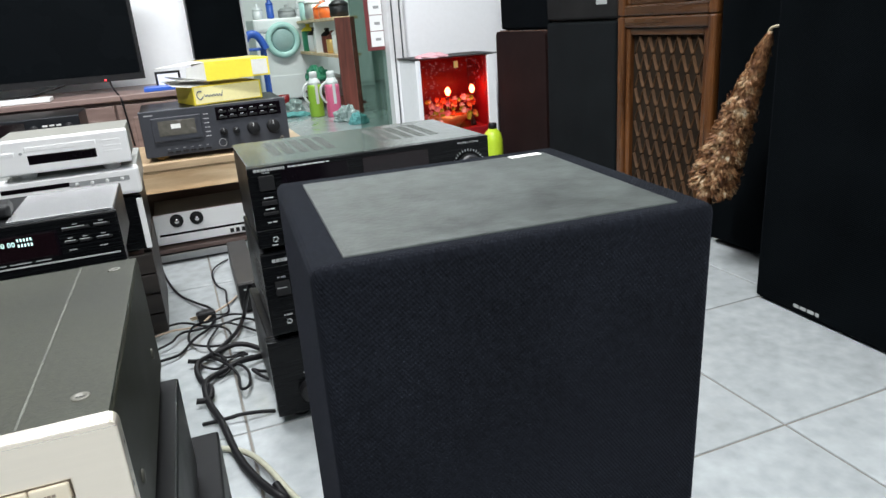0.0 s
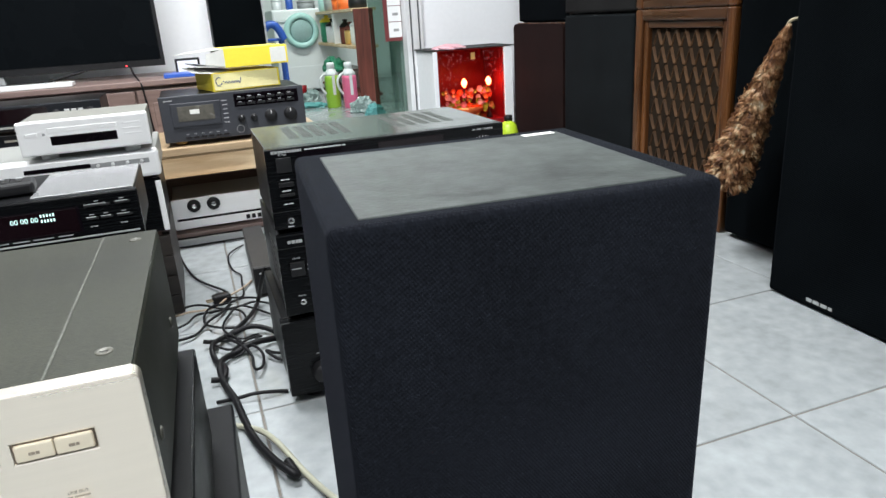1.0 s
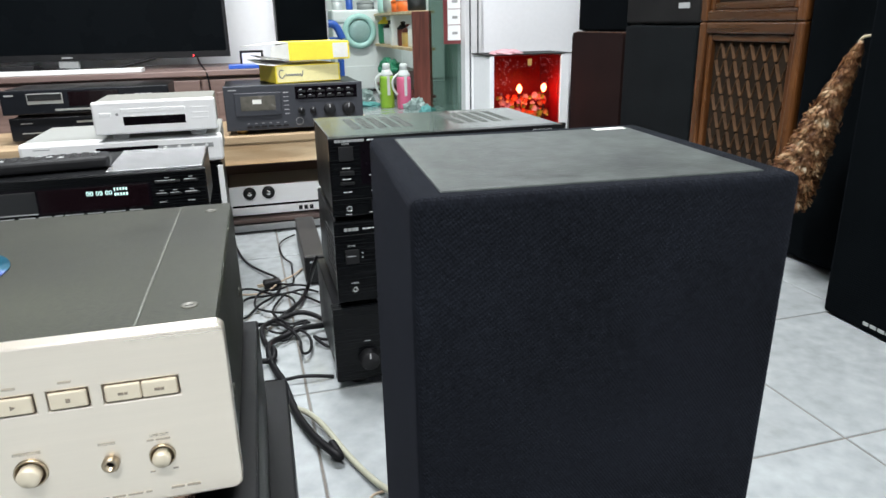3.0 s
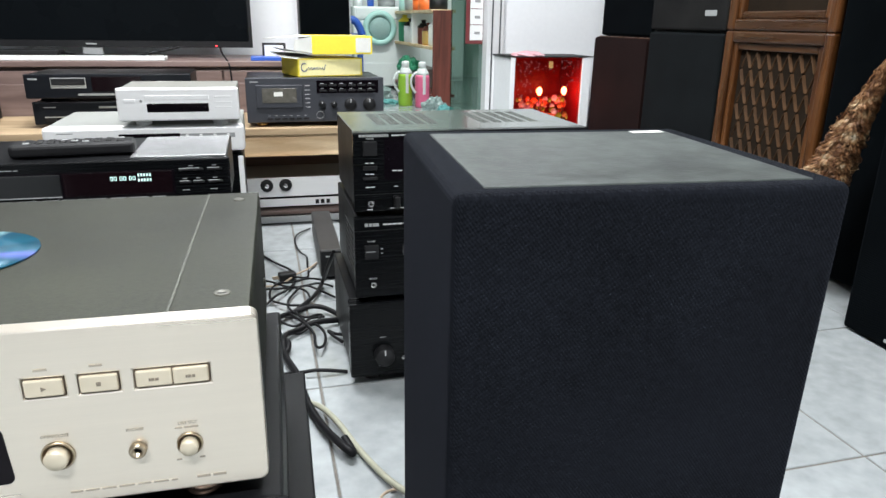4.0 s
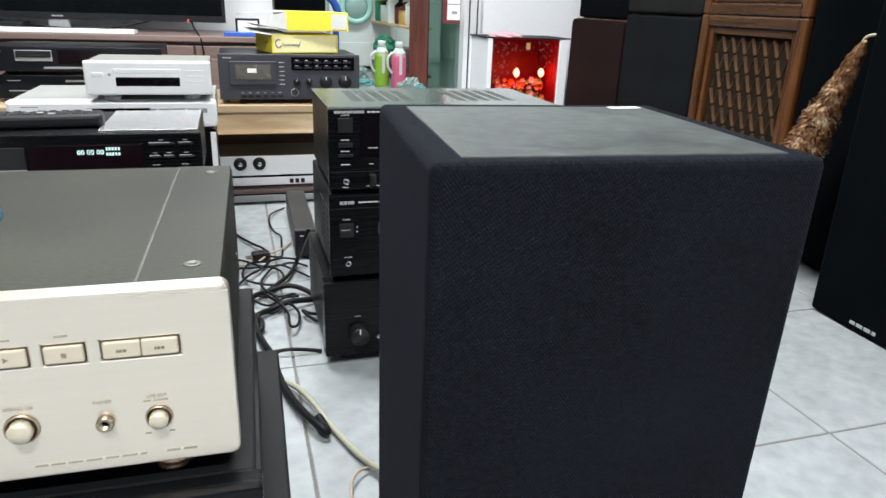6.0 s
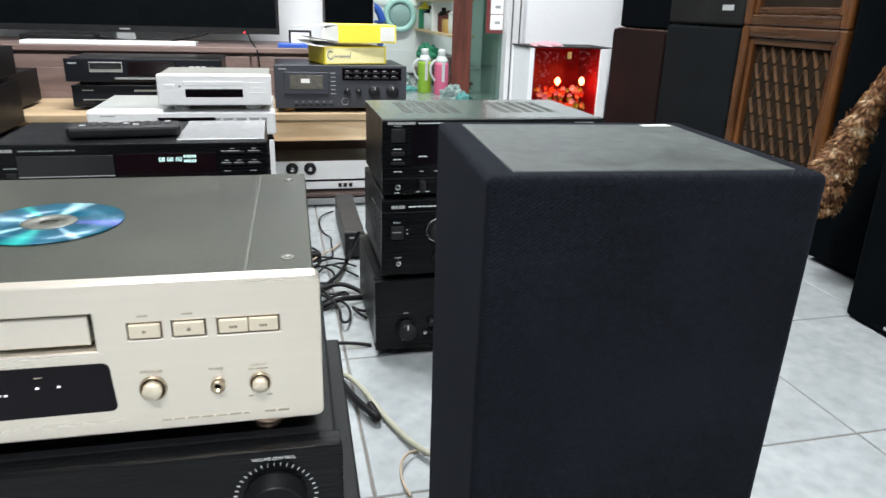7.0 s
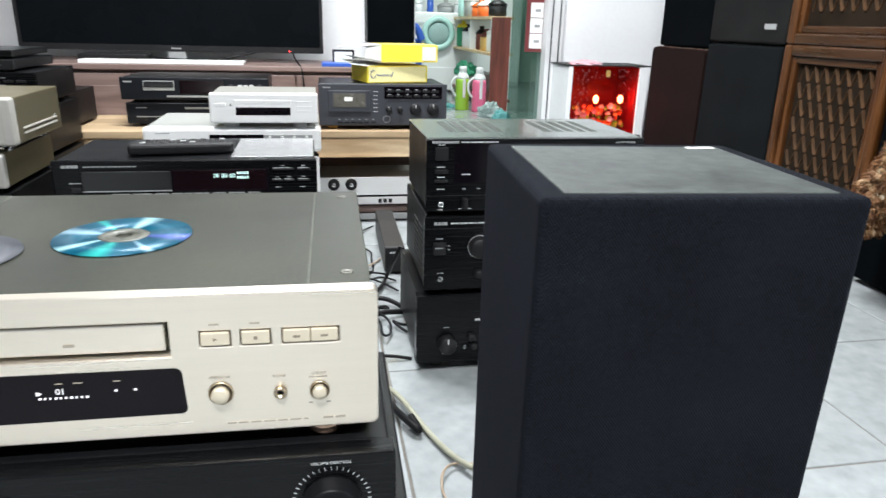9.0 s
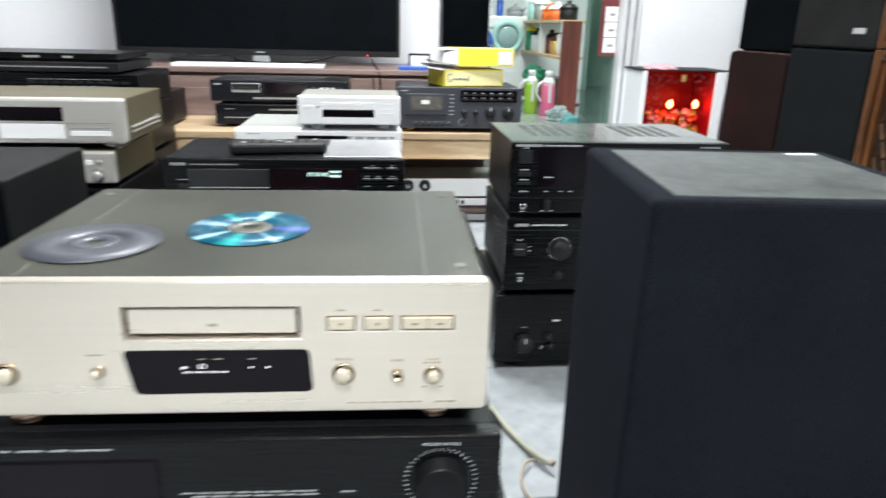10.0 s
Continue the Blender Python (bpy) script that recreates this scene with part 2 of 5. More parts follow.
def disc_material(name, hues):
    """Recorded disc: ringed metal, grooves spread light along the radius; reflected wedges painted in colour."""
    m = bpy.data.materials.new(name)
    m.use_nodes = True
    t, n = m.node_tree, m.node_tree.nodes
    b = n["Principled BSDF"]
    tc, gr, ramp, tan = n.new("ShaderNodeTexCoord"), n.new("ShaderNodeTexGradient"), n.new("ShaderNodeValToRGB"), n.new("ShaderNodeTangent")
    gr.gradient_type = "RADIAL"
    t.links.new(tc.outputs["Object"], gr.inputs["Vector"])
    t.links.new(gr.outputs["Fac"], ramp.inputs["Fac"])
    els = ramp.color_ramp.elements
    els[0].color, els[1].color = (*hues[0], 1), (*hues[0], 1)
    # Pale and tinted wedges: groove reflections painted into the base colour.
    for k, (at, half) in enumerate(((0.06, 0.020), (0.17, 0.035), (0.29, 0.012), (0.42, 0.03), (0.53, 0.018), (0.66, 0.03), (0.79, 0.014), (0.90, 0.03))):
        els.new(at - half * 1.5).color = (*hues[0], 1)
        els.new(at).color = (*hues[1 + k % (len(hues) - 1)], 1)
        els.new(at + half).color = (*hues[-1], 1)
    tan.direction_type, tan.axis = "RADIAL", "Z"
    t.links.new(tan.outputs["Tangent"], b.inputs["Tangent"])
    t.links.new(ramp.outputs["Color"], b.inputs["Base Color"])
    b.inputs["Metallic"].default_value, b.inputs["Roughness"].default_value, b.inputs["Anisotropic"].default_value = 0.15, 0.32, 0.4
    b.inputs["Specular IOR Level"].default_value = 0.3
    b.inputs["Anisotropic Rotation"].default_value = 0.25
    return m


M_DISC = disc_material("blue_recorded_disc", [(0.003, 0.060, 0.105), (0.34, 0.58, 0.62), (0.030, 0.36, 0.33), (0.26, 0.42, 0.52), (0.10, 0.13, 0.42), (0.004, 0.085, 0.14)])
M_DISC2 = pbr("grey_disc_label", (0.050, 0.054, 0.066), 0.40, 0.2, 0.05)


# ---- builders ----
def part(name, bm, mat, parent, label=""):
    me = bpy.data.meshes.new(name)
    bm.to_mesh(me)
    bm.free()
    me.materials.append(mat)
    ob = new(name, me)
    ob.parent = parent
    if label:
        ob["label"] = label
    return ob


def thing(name, label, category, x, y, z, rz=0.0, group="", kind=""):
    ob = new(name)
    ob.matrix_world = pose(x, y, z, 0, 0, rz)
    ob.empty_display_size = 0.05
    return tagged(ob, label, category, group, kind)


def boxbm(x0, x1, y0, y1, z0, z1, bev=0.0012, seg=2, bm=None):
    own = bm is None
    bm = bmesh.new() if own else bm
    v = bmesh.ops.create_cube(bm, size=1.0)["verts"]
    bmesh.ops.transform(bm, verts=v, matrix=Matrix.Translation(((x0 + x1) / 2, (y0 + y1) / 2, (z0 + z1) / 2)) @ Matrix.Diagonal((abs(x1 - x0), abs(y1 - y0), abs(z1 - z0), 1)))
    if bev:
        bev = min(bev, 0.45 * min(abs(x1 - x0), abs(y1 - y0), abs(z1 - z0)))
        edges = list({e for k in v for e in k.link_edges})
        bmesh.ops.bevel(bm, geom=edges, offset=bev, segments=seg, affect="EDGES", profile=0.5)
    return bm


def box(parent, name, x0, x1, y0, y1, z0, z1, mat, bev=0.0012, label=""):
    return part(name, boxbm(x0, x1, y0, y1, z0, z1, bev), mat, parent, label)


def lathebm(profile, seg=28, axis="z", at=(0, 0, 0), bm=None):
    """Turned shape; profile rows are (radius, height). axis y turns it to point to the front (-y)."""
    bm = bm or bmesh.new()
    m = Matrix.Translation(at) @ (Matrix.Rotation(radians(90), 4, "X") if axis == "y" else Matrix.Rotation(radians(-90), 4, "Y") if axis == "x" else Matrix())
    rings = []
    for r, h in profile:
        if r < 1e-6:
            rings.append([bm.verts.new(m @ Vector((0, 0, h)))])
        else:
            rings.append([bm.verts.new(m @ Vector((r * math.cos(2 * math.pi * k / seg), r * math.sin(2 * math.pi * k / seg), h))) for k in range(seg)])
    for a, b in zip(rings, rings[1:]):
        for k in range(seg):
            q = (a[k % len(a)], a[(k + 1) % len(a)], b[(k + 1) % len(b)], b[k % len(b)])
            q = list(dict.fromkeys(q))
            if len(q) > 2:
                f = bm.faces.new(q)
                f.smooth = True
    closed = profile[0] == profile[-1]
    for ring, flip in () if closed else ((rings[0], True), (rings[-1], False)):
        if len(ring) > 2:
            bm.faces.new(ring[::-1] if flip else ring)
    return bm


def knob(parent, name, x, z, r, depth, mat, y=0.0, mark=None, label=""):
    bm = lathebm([(r * 1.0, 0), (r * 1.0, depth * 0.15), (r * 0.96, depth * 0.2), (r * 0.94, depth * 0.9), (r * 0.86, depth), (0, depth)], 28, "y", (x, y, z))
    ob = part(name, bm, mat, parent, label)
    if mark:
        box(ob, "pointer", x - r * 0.06, x + r * 0.06, y - depth - 0.0006, y - depth + 0.0004, z + r * 0.3, z + r * 0.85, mark, 0)
    return ob


def socket(parent, x, z, r, y=0.0, mat=None, name="headphone_socket"):
    ring = part(name, lathebm([(r, 0), (r, 0.004), (r * 0.85, 0.005), (r * 0.55, 0.005), (r * 0.5, 0.001), (0, 0.001)], 24, "y", (x, y, z)), mat or M_CHROME, parent)
    part("hole", lathebm([(r * 0.5, 0.0012), (0, 0.0012)], 16, "y", (x, y, z)), M_RUBBER, ring)
    return ring


def feet(parent, w, d, h, r=0.018, inset=0.045, mat=None, z0=0.0):
    for x in (inset, w - inset):
        for y in (inset, d - inset):
            part("foot", lathebm([(r * 0.9, z0), (r, z0 + h * 0.3), (r, z0 + h)], 20, "z", (x, y, 0)), mat or M_PLASTIC, parent)


def bars(parent, x, z, w, h, mat, y=0.0, n=4, seed=1, name="print"):
    """A line of small print as plain bars."""
    rng = random.Random(seed)
    bm, p = bmesh.new(), x
    cuts = [0.6 + rng.random() for _ in range(n)]
    tot = sum(cuts)
    for c in cuts:
        ln = w * c / tot
        boxbm(p, p + ln * 0.82, y - 0.0004, y + 0.0003, z - h / 2, z + h / 2, 0, bm=bm)
        p += ln
    return part(name, bm, mat, parent)


def words(parent, text, x, z, size, mat, y=0.0, name="lettering"):
    cu = bpy.data.curves.new(name, "FONT")
    cu.body, cu.size, cu.extrude, cu.align_x, cu.align_y = text, size, 0.0002, "CENTER", "CENTER"
    cu.resolution_u = 2
    cu.materials.append(mat)
    ob = new(name, cu)
    ob.parent = parent
    ob.matrix_local = pose(x, y - 0.0008, z, 90)
    return ob


def holed(w, h, t, holes, bm=None):
    """A plate in the x-z plane, front at y 0 and back at y t, with rectangular holes (x0, x1, z0, z1)."""
    bm = bm or bmesh.new()
    xs = sorted({0, w, *[q for a in holes for q in a[:2]]})
    zs = sorted({0, h, *[q for a in holes for q in a[2:]]})
    full = {(i, k): not any(a[0] <= (xs[i] + xs[i + 1]) / 2 <= a[1] and a[2] <= (zs[k] + zs[k + 1]) / 2 <= a[3] for a in holes) for i in range(len(xs) - 1) for k in range(len(zs) - 1)}
    vs = {}

    def v(x, y, z):
        key = (round(x, 6), round(y, 6), round(z, 6))
        if key not in vs:
            vs[key] = bm.verts.new(key)
        return vs[key]

    for (i, k), on in full.items():
        if not on:
            continue
        x0, x1, z0, z1 = xs[i], xs[i + 1], zs[k], zs[k + 1]
        bm.faces.new((v(x0, 0, z0), v(x1, 0, z0), v(x1, 0, z1), v(x0, 0, z1)))
        bm.faces.new((v(x0, t, z0), v(x0, t, z1), v(x1, t, z1), v(x1, t, z0)))
        for di, dk, a, b in ((-1, 0, (x0, z1), (x0, z0)), (1, 0, (x1, z0), (x1, z1)), (0, -1, (x0, z0), (x1, z0)), (0, 1, (x1, z1), (x0, z1))):
            if not full.get((i + di, k + dk), False):
                bm.faces.new((v(a[0], 0, a[1]), v(a[0], t, a[1]), v(b[0], t, b[1]), v(b[0], 0, b[1])))
    return bm


def tube(name, pts, r, mat, parent=None, cyc=False):
    cu = bpy.data.curves.new(name, "CURVE")
    cu.dimensions, cu.bevel_depth, cu.bevel_resolution, cu.resolution_u = "3D", r, 3, 8
    s = cu.splines.new("NURBS")
    s.points.add(len(pts) - 1)
    for q, p in zip(s.points, pts):
        q.co = (*p, 1)
    s.use_endpoint_u, s.order_u, s.use_cyclic_u = True, 3, cyc
    cu.materials.append(mat)
    ob = new(name, cu)
    ob.parent = parent
    return ob


# ---- setting ----
T = 0.415


def structure(name, bm, mat, label, category):
    ob = part(name, bm, mat, None)
    return tagged(ob, label, category, kind="structure")


WY = 2.0
floor = structure("floor", boxbm(-2.6, 1.9, -3.8, WY + 0.15, -0.1, -0.003, 0), M_GROUT, "white glazed ceramic floor tiles with dirty grey joints", "floor")
structure("wall_east", boxbm(1.78, 1.9, -3.8, WY, 0, 2.9, 0), M_WALL, "plain white painted side wall behind the loudspeakers", "wall")
structure("wall_west", boxbm(-2.6, -2.48, -3.8, WY, 0, 2.9, 0), M_DIMWALL, "unseen grey side wall, kept dark to limit bounced light", "wall")
structure("ceiling", boxbm(-2.6, 1.9, -3.8, WY + 0.15, 2.9, 3.0, 0), M_CEIL, "plain white painted ceiling", "ceiling")
sw = bmesh.new()
boxbm(-2.48, -2.0, -3.8, -3.68, 0, 2.9, 0, bm=sw)
boxbm(-0.2, 1.78, -3.8, -3.68, 0, 2.9, 0, bm=sw)
boxbm(-2.0, -0.2, -3.8, -3.68, 2.2, 2.9, 0, bm=sw)
structure("wall_south", sw, M_DIMWALL, "unseen grey wall with an open doorway, kept dark for reflections", "wall")
nw = bmesh.new()
boxbm(-2.48, 0.30, WY, WY + 0.12, 0, 2.9, 0, bm=nw)
boxbm(1.036, 1.78, WY, WY + 0.12, 0, 2.9, 0, bm=nw)
boxbm(0.30, 1.036, WY, WY + 0.12, 2.1, 2.9, 0, bm=nw)
structure("wall_north", nw, M_WALL, "white painted wall behind the television with a doorway to the kitchen", "wall")
structure("ground", boxbm(-12, 8, -16, -3.8, -0.16, -0.06, 0), M_GREY, "grey concrete yard outside the doorway", "ground")

# sliding door between room and kitchen
door = tagged(thing("door_1", "aluminium framed sliding glass door with stickers, half open", "door", 0.30, WY, 0), kind="structure")
for x0, x1 in ((0.654, 0.676), (0.685, 0.714), (0.723, 0.736)):
    box(door, "door_frame", x0, x1, -0.02, 0.10, 0, 2.1, M_ALU)
for x0, x1 in ((0.676, 0.685), (0.714, 0.723)):
    box(door, "door_seal", x0, x1, -0.012, 0.09, 0, 2.1, M_DARKALU)
box(door, "door_frame", 0.0, 0.03, -0.02, 0.10, 0, 2.1, M_ALU)
box(door, "door_frame", 0.03, 0.654, -0.02, 0.10, 2.06, 2.1, M_ALU)
pane = box(door, "pane", 0.50, 0.654, 0.040, 0.046, 0.03, 2.06, M_PANE, 0, "greenish clear glass")
pane.visible_shadow = False
st = box(pane, "sticker", 0.568, 0.652, 0.0365, 0.0385, 0.556, 0.86, M_SIGNRED, 0, "red warning sticker with white panels")
for k in range(3):
    box(pane, "sticker_panel", 0.588, 0.650, 0.0350, 0.0362, 0.572 + k * 0.070, 0.639 + k * 0.070, M_WHITE, 0)
    box(pane, "print", 0.610, 0.636, 0.0340, 0.0348, 0.598 + k * 0.070, 0.610 + k * 0.070, M_GREY, 0)


# ---- hi-fi things ----
def component(name, label, cat, x, y, z, w, h, d, body, face, t=0.012, foot=0.012, rz=0.0, bev=0.002, foot_mat=None, holes=None, group="", inset=0.004):
    """A hi-fi unit: x, y, z is the lower front left corner; local x to the right, y to the back, z up."""
    th = thing(name, label, cat, x, y, z, rz, group)
    box(th, "cabinet", inset, w - inset, t, d, foot, h - 0.001, body, 0.0025)
    if holes:
        bm = holed(w, h - foot, t, [(a, b, c - foot, e - foot) for a, b, c, e in holes])
        bmesh.ops.translate(bm, verts=bm.verts, vec=(0, 0, foot))
        part("front_panel", bm, face, th)
    else:
        box(th, "front_panel", 0, w, 0, t, foot, h, face, bev)
    if foot > 0.004:
        feet(th, w, d, foot, mat=foot_mat)
    return th


def key(th, x0, x1, z0, z1, mat, y=0.0, proud=0.003, name="key", bev=0.0008):
    return box(th, name, x0, x1, y - proud, y + 0.002, z0, z1, mat, bev)


# Brown filler in the key slots, painting the shade around each key.
M_GAPSHADE = pbr("dark_key_gap", (0.10, 0.075, 0.05), 0.6)
M_KEYINK = pbr("grey_key_print", (0.20, 0.17, 0.13), 0.6)
M_SCREW = pbr("painted_screw", (0.085, 0.083, 0.068), 0.45, 0.2, 0.2)


def roundplate(pts, r, y0, y1):
    """A flat plate in the x-z plane with rounded corners."""
    bm = bmesh.new()
    f = bm.faces.new([bm.verts.new((x, y0, z)) for x, z in pts])
    ext = bmesh.ops.extrude_face_region(bm, geom=[f])["geom"]
    bmesh.ops.translate(bm, verts=[v for v in ext if isinstance(v, bmesh.types.BMVert)], vec=(0, y1 - y0, 0))
    bmesh.ops.bevel(bm, geom=[e for e in bm.edges if abs(e.verts[0].co.y - e.verts[1].co.y) > 0.5 * (y1 - y0)], offset=r, segments=5, affect="EDGES", profile=0.5)
    bmesh.ops.recalc_face_normals(bm, faces=bm.faces)
    return bm


def champagne_player():
    W, H, D = 0.438, 0.134, 0.322
    slots = [(0.1385, 0.2805, 0.083, 0.1115), (0.3025, 0.3255, 0.0902, 0.1030), (0.3325, 0.3555, 0.0902, 0.1030), (0.3635, 0.4075, 0.0902, 0.1030)]
    th = thing("cd_player", "champagne gold compact disc player with two discs lying on it", "cd player", -0.5219, -0.7362, 0.348, -1.3)
    for x in (0.044, W - 0.044):
        for y in (0.024, D - 0.05):
            part("foot", lathebm([(0.015, 0), (0.0165, 0.003), (0.0165, 0.0138)], 28, "z", (x, y, 0)), M_COPPER, th, "copper coloured foot")
    for y in (0.06, 0.26):
        part("side_screw", lathebm([(0.0055, 0), (0.0045, -0.0018), (0, -0.0018)], 16, "x", (W - 0.0042, y, 0.055)), M_SCREW, th)
    bm = holed(W, H - 0.014, 0.012, [(a, b, c - 0.014, e - 0.014) for a, b, c, e in slots])
    bmesh.ops.translate(bm, verts=bm.verts, vec=(0, 0, 0.014))
    corners = [e for e in bm.edges if all(abs(v.co.x - W) < 1e-5 or abs(v.co.x) < 1e-5 for v in e.verts) and abs(e.verts[0].co.y - e.verts[1].co.y) > 0.005 and (abs(e.verts[0].co.z - H) < 1e-5 or abs(e.verts[0].co.z - 0.014) < 1e-5)]
    bmesh.ops.bevel(bm, geom=corners, offset=0.006, segments=5, affect="EDGES", profile=0.5)
    outer = [e for e in bm.edges if all(abs(v.co.y) < 1e-6 for v in e.verts) and len(e.link_faces) == 2 and e.calc_face_angle(0) > 0.5]
    bmesh.ops.bevel(bm, geom=outer, offset=0.0014, segments=2, affect="EDGES", profile=0.5)
    part("front_panel", bm, M_GOLD, th, "brushed champagne aluminium front")
    box(th, "cabinet", 0.004, W - 0.004, 0.0125, D, 0.014, H - 0.0035, M_GOLDTOP, 0.003)
    top = box(th, "top_cover", 0.052, W - 0.0546, 0.014, D - 0.004, H - 0.006, H - 0.001, M_GOLDTOP, 0.0003)
    box(top, "cover_edge", W - 0.0546, W - 0.0528, 0.0145, D - 0.004, H - 0.004, H - 0.0008, M_SEAM, 0.0003)
    box(top, "cover_edge", 0.0500, 0.0520, 0.0145, D - 0.004, H - 0.004, H - 0.0008, M_SEAM, 0.0003)
    for x0, x1 in ((0.006, 0.0500), (W - 0.0528, W - 0.005)):
        box(th, "side_rail", x0, x1, 0.0125, D - 0.002, H - 0.0042, H - 0.0010, M_GOLDTOP, 0.0004)
    for x in (0.022, W - 0.023):
        for y in (0.04, D - 0.03):
            s = part("screw", lathebm([(0.0058, 0), (0.0055, 0.0008), (0.004, 0.0011), (0.0032, 0.0004), (0, 0.0004)], 20, "z", (x, y, H - 0.0012)), M_SCREW, th)
            box(s, "slot", x - 0.0026, x + 0.0026, y - 0.0005, y + 0.0005, H - 0.0012, H - 0.0006, M_RUBBER, 0)
    # drawer set back in its slot
    tray = box(th, "disc_tray", 0.1420, 0.2772, 0.003, 0.014, 0.0870, 0.1095, M_GOLD, 0.0012)
    box(tray, "disc_mark", 0.205, 0.213, 0.0025, 0.0035, 0.0935, 0.0960, M_DIMPRINT, 0)
    # display
    dp = part("display_window", roundplate(((0.1355, 0.0735), (0.1425, 0.033), (0.2895, 0.034), (0.2872, 0.0735)), 0.005, -0.0004, 0.006), M_GLOSS, th, "dark smoked display")
    words(dp, "01", 0.1995, 0.0590, 0.0070, M_VFDW, -0.0004, "digits")
    for n in range(10):
        bars(dp, 0.1835 + n * 0.0037, 0.0535, 0.0018 if n % 3 else 0.0026, 0.0016, M_VFDW, -0.0004, 1)
    part("play_mark", roundplate(((0.1825, 0.0595), (0.1825, 0.0560), (0.1865, 0.05775)), 0.0001, -0.0011, -0.0005), M_VFDW, dp)
    for x in (0.2375, 0.2515):
        bars(dp, x, 0.0575, 0.0028, 0.0016, M_VFDW, -0.0004, 1)
    for x, w in ((0.1965, 0.006), (0.2090, 0.008), (0.2375, 0.006)):
        bars(dp, x, 0.0655, w, 0.0008, M_DIMPRINT, -0.0004, 1)
    # keys
    for x0, x1 in ((0.304, 0.324), (0.334, 0.354)):
        box(th, "key_well", x0 - 0.0011, x1 + 0.0011, 0.0006, 0.0115, 0.0904, 0.1028, M_GAPSHADE, 0)
        k = box(th, "key", x0 - 0.0006, x1 + 0.0006, -0.0012, 0.012, 0.0911, 0.1021, M_GOLDKEY, 0.0010)
        c = (x0 + x1) / 2
        if x0 < 0.31:
            part("key_mark", roundplate(((c - 0.0013, 0.0980), (c - 0.0013, 0.0950), (c + 0.0016, 0.0965)), 0.0001, -0.0016, -0.0011), M_KEYINK, k)
        else:
            box(k, "key_mark", c - 0.0013, c + 0.0013, -0.0016, -0.0011, 0.0952, 0.0978, M_KEYINK, 0)
        bars(th, x0 + 0.006, 0.1085, 0.009, 0.0014, M_DIMPRINT, 0, 1)
    box(th, "key_well", 0.3638, 0.4072, 0.0006, 0.0115, 0.0904, 0.1028, M_GAPSHADE, 0)
    for x0, x1 in ((0.3645, 0.3853), (0.3857, 0.4065)):
        k = box(th, "key", x0, x1, -0.0012, 0.012, 0.0911, 0.1021, M_GOLDKEY, 0.0012)
        bars(k, x0 + 0.0075, 0.0962, 0.006, 0.0018, M_KEYINK, -0.0012, 3)
    for x, z, r in ((0.315, 0.050, 0.0085), (0.391, 0.048, 0.007), (0.1145, 0.054, 0.0046), (0.042, 0.053, 0.0085)):
        b = part("knob_collar", lathebm([(r * 1.16, 0), (r * 1.13, 0.0018), (r * 1.0, 0.0018), (r * 0.98, 0.0002), (0, 0.0002)], 28, "y", (x, 0, z)), M_BRASS, th)
        part("knob", lathebm([(r * 0.80, 0.0003), (r * 0.80, 0.0062), (r * 0.68, 0.0075), (0, 0.0075)], 28, "y", (x, 0, z)), M_GOLDKEY, b)
    socket(th, 0.3605, 0.0485, 0.0052, 0, M_BRASS)
    words(th, "PHONES", 0.360, 0.0625, 0.0027, M_DIMPRINT)
    words(th, "OPEN/CLOSE", 0.315, 0.0640, 0.0027, M_DIMPRINT)
    words(th, "LINE OUT", 0.391, 0.0635, 0.0026, M_DIMPRINT)
    bars(th, 0.383, 0.0600, 0.016, 0.0012, M_DIMPRINT, 0, 2)
    bars(th, 0.382, 0.037, 0.004, 0.0011, M_DIMPRINT, 0, 1)
    bars(th, 0.396, 0.037, 0.004, 0.0011, M_DIMPRINT, 0, 1)
    bars(th, 0.1065, 0.070, 0.016, 0.0012, M_DIMPRINT, 0, 1)
    bars(th, 0.318, 0.0225, 0.064, 0.0013, M_DIMPRINT, 0, 7, 5)
    bars(th, 0.393, 0.0225, 0.020, 0.0018, M_DIMPRINT, 0, 2, 6)
    return th


champagne_player()


def disc(name, label, x, y, z, mat, rz, hub):
    th = thing(name, label, "compact disc", x, y, z, rz)
    part("disc_surface", lathebm([(0.0225, 0), (0.06, 0), (0.06, 0.0012), (0.0225, 0.0012), (0.0225, 0)], 72, "z"), mat, th)
    part("hub", lathebm([(0.0075, 0), (0.0222, 0), (0.0222, 0.0011), (0.018, 0.0013), (0.0155, 0.0013), (0.0150, 0.0010), (0.0075, 0.0010), (0.0075, 0)], 48, "z"), hub, th)
    return th


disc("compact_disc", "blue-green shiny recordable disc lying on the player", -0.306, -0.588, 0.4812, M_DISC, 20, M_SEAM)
disc("compact_disc", "plain grey disc lying face down on the player", -0.4385, -0.634, 0.4812, M_DISC2, 60, M_DISC2)


